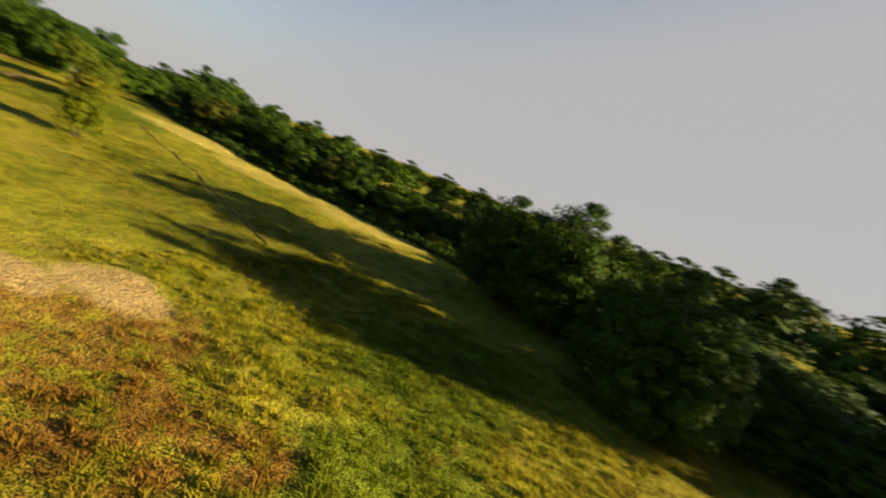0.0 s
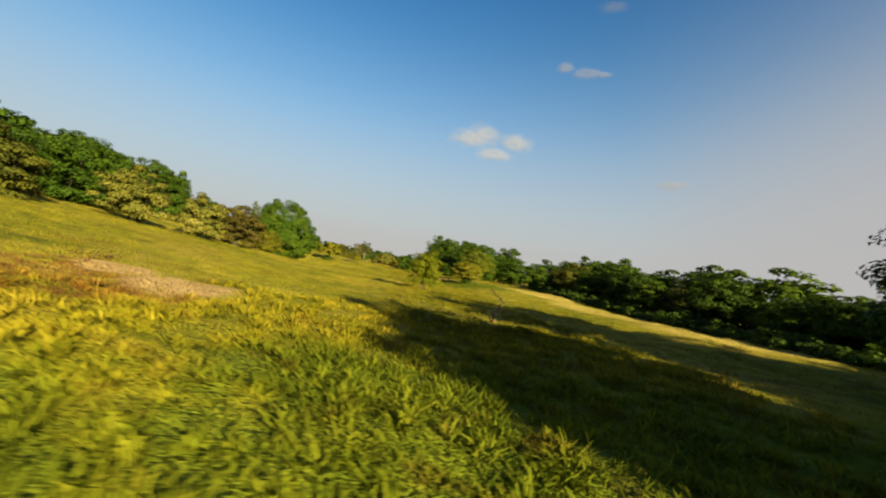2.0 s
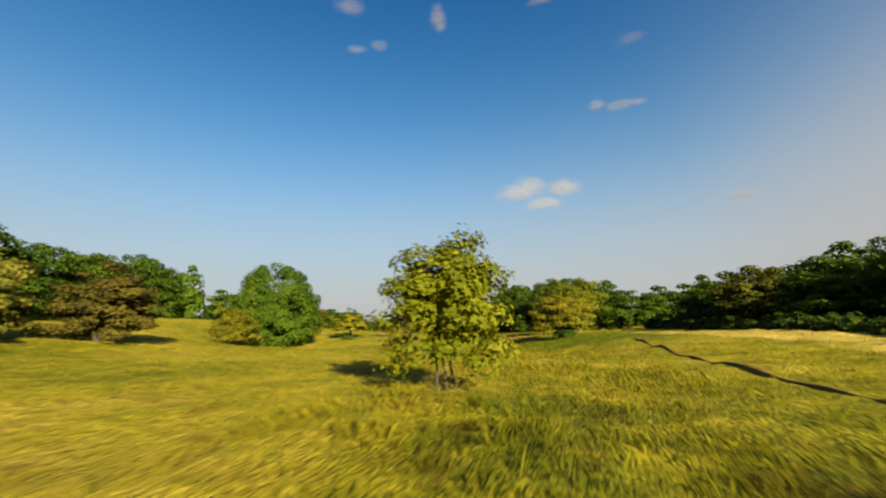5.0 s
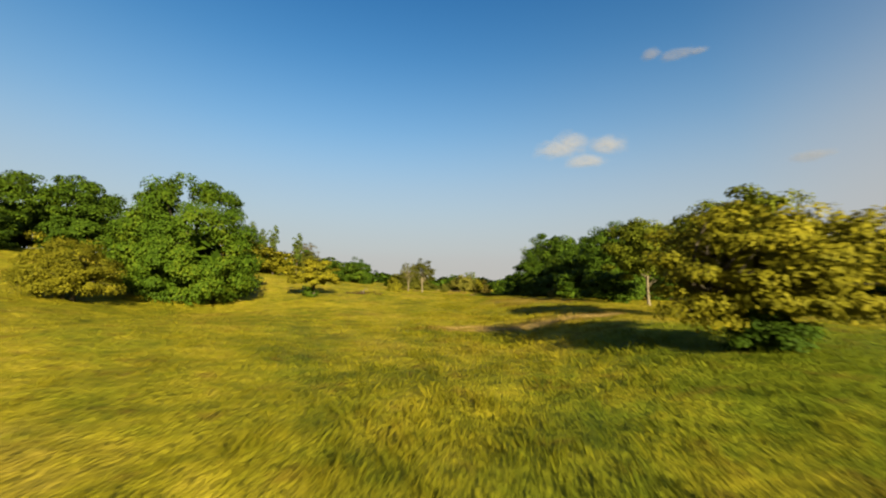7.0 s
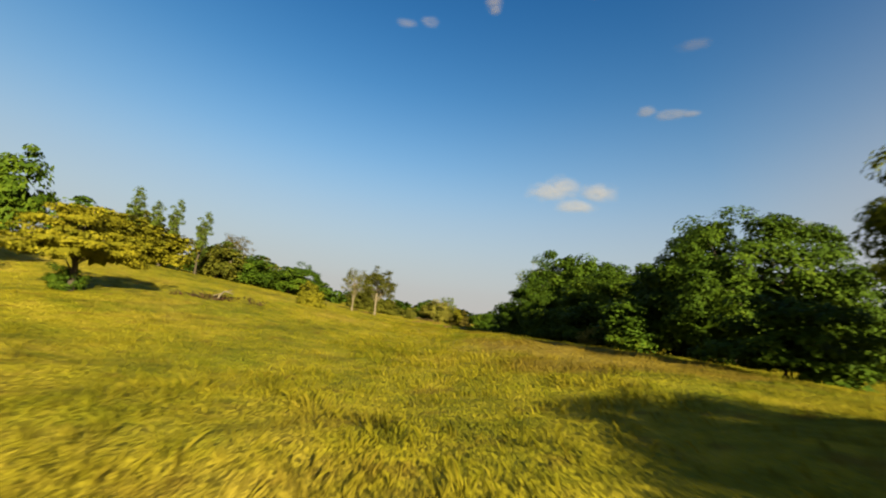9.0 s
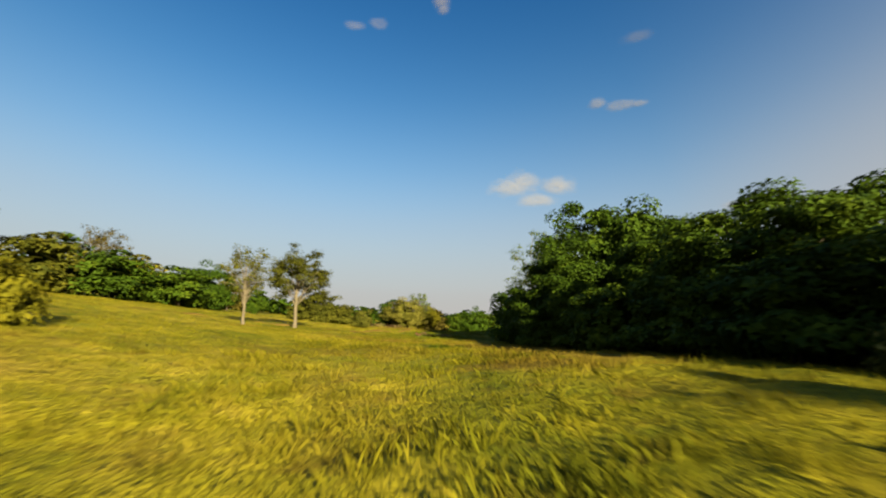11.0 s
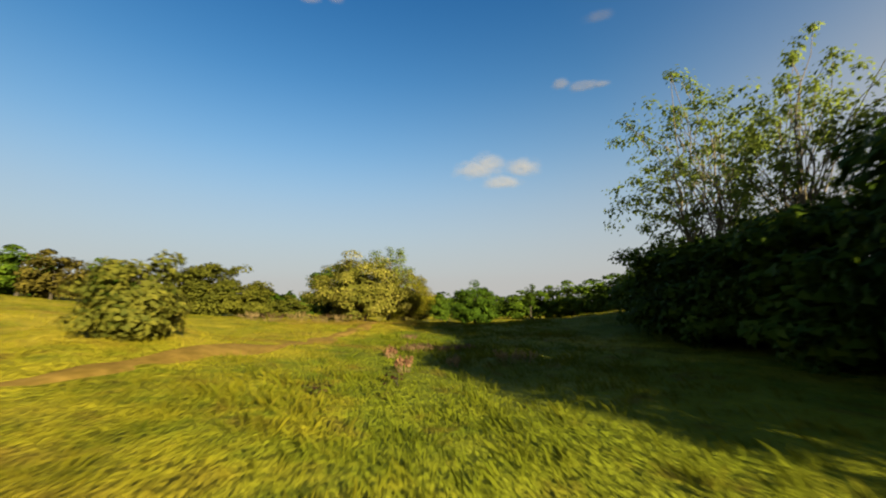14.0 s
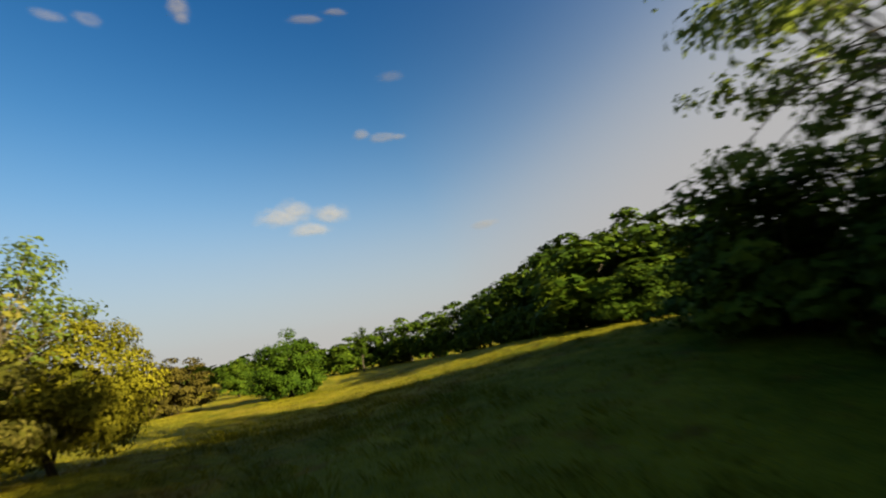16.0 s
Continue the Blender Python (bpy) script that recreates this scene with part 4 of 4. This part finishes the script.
def sward(name, seed, near, far, density, blades, tall, wide, spread, label, bent=True):
    """Tufts of grass over the strip of meadow between near and far metres from the valley line."""
    rng = np.random.default_rng(seed)
    x0, x1, y0, y1 = -27 - far, 16 + far, -52 - far, 112 + far
    n = int((x1 - x0) * (y1 - y0) * density)
    x, y = rng.uniform(x0, x1, n), rng.uniform(y0, y1, n)
    d = off_line(x, y)
    tuft = np.sin(x * 2.3 + 1.7 * np.sin(y * 1.1)) * np.sin(y * 2.1 + 1.4 * np.sin(x * 1.3)) + 0.6 * np.sin(x * 0.7 + y * 0.5)
    keep = (d >= near) & (d < far) & (rng.uniform(size=n) < 0.66 + 0.34 * tuft)
    for bx, by, a, b in BARE:
        keep &= ((x - bx) / a) ** 2 + ((y - by) / b) ** 2 > rng.uniform(0.5, 1.3, n)
    for line in WAYS:
        for (ax, ay), (bx, by) in zip(line[:-1], line[1:]):
            ex, ey = bx - ax, by - ay
            u = np.clip(((x - ax) * ex + (y - ay) * ey) / (ex * ex + ey * ey), 0, 1)
            keep &= np.hypot(x - ax - u * ex, y - ay - u * ey) > rng.uniform(0.2, 0.7, n)
    x, y, tuft = x[keep], y[keep], tuft[keep]
    lump = np.sin(x * 7.1 + 2.1 * np.sin(y * 3.3)) * np.sin(y * 6.3 + 1.9 * np.sin(x * 2.9)) + 0.5 * np.sin(x * 11.3 + y * 4.7)
    size = rng.uniform(0.6, 1.25, len(x)) * np.clip(0.85 + 0.2 * tuft + 0.38 * lump, 0.3, 1.7)
    x, y, size = np.repeat(x, blades), np.repeat(y, blades), np.repeat(size, blades)
    n = len(x)
    az = rng.uniform(0, 2 * np.pi, n)
    r = spread * size * np.sqrt(rng.uniform(0, 1, n))
    x, y = x + np.cos(az) * r, y + np.sin(az) * r
    h = tall * size * rng.uniform(0.65, 1.1, n) * (1 - 0.35 * (r / (spread * 1.3)) ** 2)
    w = wide * rng.uniform(0.6, 1.3, n)
    p = np.stack([x, y, land(x, y) + hummocks(x, y) - 0.03], -1)
    turn = az + np.pi / 2 + rng.normal(size=n) * 0.6
    side = np.stack([np.cos(turn), np.sin(turn), 0 * az], -1) * w[:, None]
    fan = 0.75 * r / spread
    lean = np.stack([np.cos(az) * fan + rng.normal(size=n) * 0.22 - 0.1, np.sin(az) * fan + rng.normal(size=n) * 0.22 + 0.14, np.ones(n)], -1) * h[:, None]
    sides = 4 if bent else 3
    ring = [p - side, p + side] + ([p + lean * (0.45, 0.45, 0.65) + side * 0.6] if bent else []) + [p + lean]
    v = np.stack(ring, 1).reshape(-1, 3)
    ob = new(name, mesh_from(name, v, np.arange(n * sides).reshape(n, sides), sides, BLADES))
    return tagged(ob, label, "grass", kind="stuff")


G = "long dry yellow-green meadow grass"
sward("meadow_grass", 31, 0, 4, 30, 6, 0.18, 0.0062, 0.13, G)
sward("meadow_grass", 32, 4, 11, 15, 7, 0.17, 0.0105, 0.17, G, False)
sward("meadow_grass", 33, 11, 30, 4.0, 6, 0.14, 0.02, 0.24, G, False)


def tussocks(name, seed, spots, blades, label):
    """Domed clumps of coarse grass: every blade springs from the clump's foot and arches outwards."""
    rng = np.random.default_rng(seed)
    n = len(spots) * blades
    x, y, r, h = np.repeat(spots, blades, 0).T
    az, u = rng.uniform(0, 2 * np.pi, n), np.sqrt(rng.uniform(0, 1, n))
    dx, dy = np.cos(az), np.sin(az)
    p = np.stack([x + dx * r * u * 0.5, y + dy * r * u * 0.5, 0 * x], -1)
    p[:, 2] = land(p[:, 0], p[:, 1]) + hummocks(p[:, 0], p[:, 1]) - 0.04
    tall = h * (1 - 0.5 * u ** 2) * rng.uniform(0.75, 1.15, n)
    arch = np.stack([dx * r * u * 0.5, dy * r * u * 0.5, tall * 0.8], -1) + rng.normal(size=(n, 3)) * 0.02
    tip = np.stack([dx * r * u, dy * r * u, tall * 0.95], -1) + rng.normal(size=(n, 3)) * 0.04
    turn = az + np.pi / 2 + rng.normal(size=n) * 0.7
    side = np.stack([np.cos(turn), np.sin(turn), 0 * az], -1) * (rng.uniform(0.008, 0.017, n))[:, None]
    v = np.stack([p, p + arch + side, p + tip, p + arch - side], 1).reshape(-1, 3)
    ob = new(name, mesh_from(name, v, np.arange(n * 4).reshape(n, 4), 4, COARSE))
    return tagged(ob, label, "grass", kind="stuff")


rng = np.random.default_rng(77)
spots = []
while len(spots) < 2600:
    x, y = rng.uniform(-25, -3), rng.uniform(-54, -34)
    near = float(off_line(np.array([x]), np.array([y]))[0])
    if near > 9.5 or rng.uniform() < near / 16 or any(((x - bx) / a) ** 2 + ((y - by) / q) ** 2 < 1.2 for bx, by, a, q in BARE):
        continue
    spots.append((x, y, rng.uniform(0.13, 0.3), rng.uniform(0.1, 0.21)))
tussocks("grass_tussocks", 78, np.array(spots), 46, "coarse domed tussocks of yellow-green grass on the slope")

# ---- wild plants in the meadow ----
HEADS = leaf_material("pinkish_seed_heads", (0.128, 0.056, 0.04), (0.24, 0.12, 0.08), (0.336, 0.208, 0.136), 0.3)
STRAW = leaf_material("dry_straw", (0.112, 0.08, 0.036), (0.216, 0.16, 0.072), (0.336, 0.264, 0.136), 0.3)
DEAD = leaf_material("dead_bramble_leaves", (0.016, 0.0088, 0.0064), (0.04, 0.0208, 0.0136), (0.08, 0.0464, 0.0288), 0.15)
RUST = leaf_material("rusty_dry_leaves", (0.056, 0.0208, 0.008), (0.12, 0.048, 0.016), (0.192, 0.096, 0.036), 0.2)
DULL = leaf_material("dull_seeding_grass", (0.075, 0.047, 0.028), (0.13, 0.085, 0.052), (0.19, 0.13, 0.08), 0.25)
STEM = bark_material("dry_stems", (0.08, 0.056, 0.028), (0.208, 0.152, 0.072))


def seed_plant(x, y, h, w, stalks, seed, mat, label, category="wild plant"):
    """A tuft of thin stalks, each with a plume of seed at its end."""
    rng = np.random.default_rng(seed)
    root = new("seed_head_plant")
    lines, tips = [], []
    for _ in range(stalks):
        a, r = rng.uniform(0, 6.28), w * 0.5 * math.sqrt(rng.uniform())
        foot = np.array((math.cos(a) * r * 0.6, math.sin(a) * r * 0.6, -0.06))
        tip = np.array((math.cos(a) * r, math.sin(a) * r, h * rng.uniform(0.6, 1.0)))
        lines.append(limb(rng, foot, tip, 0.008, 0.003, 3, 0.05))
        for u in (0.7, 0.85, 1.0):
            tips.append(foot + (tip - foot) * u)
    part_ob = new("dry_stalk", tubes_mesh("dry_stalk", lines, STEM, 4))
    part_ob.parent = root
    tagged(part_ob, "thin dry stalks", kind="stuff")
    tips = np.array(tips)
    plume = new("seed_plume", leaves_mesh("seed_plume", rng, tips, np.full(len(tips), 0.05), 8, 0.035, np.array((0, 0, 0)), 1.5, mat))
    plume.parent = root
    tagged(plume, "fluffy seed plumes", kind="stuff")
    root.matrix_basis = pose(x, y, height(x, y) + float(hummocks(x, y)))
    return tagged(root, label, category, "seeding plants")


def bramble(x, y, length, width, h, turn, seed, mat, label):
    """A low tangle of dead canes and shrivelled leaves."""
    rng = np.random.default_rng(seed)
    root = new("bramble_patch")
    m = max(1, int(length * width * 3.5))
    lines, cs = [], []
    k = math.cos(radians(turn)), math.sin(radians(turn))
    for _ in range(m):
        u, v = (rng.uniform(-0.5, 0.5, 2) + rng.uniform(-0.5, 0.5, 2)) * 0.5 * (length * 1.15, width * 1.15)
        px, py = u * k[0] - v * k[1], u * k[1] + v * k[0]
        z = height(x + px, y + py) - height(x, y)
        a = np.array((px, py, z - 0.05))
        a2 = rng.uniform(0, 6.28)
        b = a + (math.cos(a2) * 0.6, math.sin(a2) * 0.6, h * rng.uniform(0.2, 1.0))
        lines.append(limb(rng, a, b, 0.012, 0.005, 4, 0.5))
        cs.append(a * 0.4 + b * 0.6)
    cane = new("dead_cane", tubes_mesh("dead_cane", lines, BARK, 4))
    cane.parent = root
    tagged(cane, "tangled thin canes", kind="stuff")
    cs = np.array(cs)
    lv = new("dead_foliage", leaves_mesh("dead_foliage", rng, cs, np.full(m, min(0.36, width * 0.42)), 26, 0.09 if width > 0.8 else 0.055, np.array((0, 0, -2.0)), 0.6, mat))
    lv.parent = root
    tagged(lv, "shrivelled small leaves", kind="stuff")
    root.matrix_basis = pose(x, y, height(x, y))
    return tagged(root, label, "bramble")


seed_plant(6.45, 87.8, 0.26, 0.4, 14, 1, HEADS, "dock plant with pinkish brown seed heads in the grass")
seed_plant(6.35, 89.8, 0.28, 0.4, 14, 2, HEADS, "dock plant with pinkish brown seed heads in the grass")
seed_plant(7.7, 88.6, 0.2, 0.4, 12, 3, STRAW, "tuft of pale dry straw in the shaded grass")
seed_plant(9.0, 88.7, 0.27, 0.7, 12, 4, STRAW, "broad tuft of pale dry straw in the shaded grass")
seed_plant(9.6, 89.0, 0.27, 0.6, 10, 5, STRAW, "broad tuft of pale dry straw in the shaded grass")
for i, (x, y) in enumerate(((7.1, 91.6), (7.5, 92.0), (8.0, 91.9), (8.5, 92.2), (7.4, 92.6), (8.9, 92.5), (7.6, 95.7))):
    seed_plant(x, y, 0.19, 0.85, 18, 10 + i, DULL, "clump of dull brown seeding grass in a patch")
for i, (x, y) in enumerate(((-0.4, 105.0), (0.9, 104.6), (2.2, 105.2), (3.4, 105.6), (4.6, 105.3), (5.8, 106.0))):
    seed_plant(x, y, 0.45, 1.6, 34, 20 + i, (STRAW, DEAD)[i % 2], "stand of dry brown stalks below the blossoming hawthorn")
bramble(-9.2, 47.3, 5.2, 1.1, 0.32, 52, 3, DEAD, "low patch of dead dark brown bramble")
bramble(-18.3, -35.7, 3.2, 0.6, 0.3, 100, 4, RUST, "rusty dry growth along the rim of the bare patch")
for x, y, h, w in ((6.05, 65.1, 0.22, 0.75), (5.4, 64.9, 0.2, 0.55), (5.4, 64.2, 0.2, 0.6), (6.9, 65.6, 0.24, 0.8)):
    plant("bush", x, y, h, w, "oak", "low dark green leafy weed in the long grass", "weed", "meadow weeds")
bramble(4.7, 66.0, 0.9, 0.5, 0.3, 10, 5, LEAF["dark"], "small dark leafy weed in the grass")
bramble(5.0, 70.9, 0.6, 0.5, 0.25, 40, 6, DEAD, "small dark withered weed in the grass")
bramble(5.9, 85.6, 1.3, 0.6, 0.35, 0, 7, DEAD, "small dark withered weed in the grass")
stick = new("dead_branch", tubes_mesh("dead_branch", [limb(np.random.default_rng(8), (-8.9, 47.0, height(-8.9, 47.0) + 0.1), (-8.6, 47.8, height(-8.6, 47.8) + 0.6), 0.06, 0.03, 5, 0.1), limb(np.random.default_rng(9), (-9.3, 47.3, height(-9.3, 47.3) + 0.15), (-8.3, 47.4, height(-8.3, 47.4) + 0.42), 0.05, 0.02, 5, 0.1)], BARK_PALE, 6))
tagged(stick, "pale dead branch lying on the bramble patch", "branch")
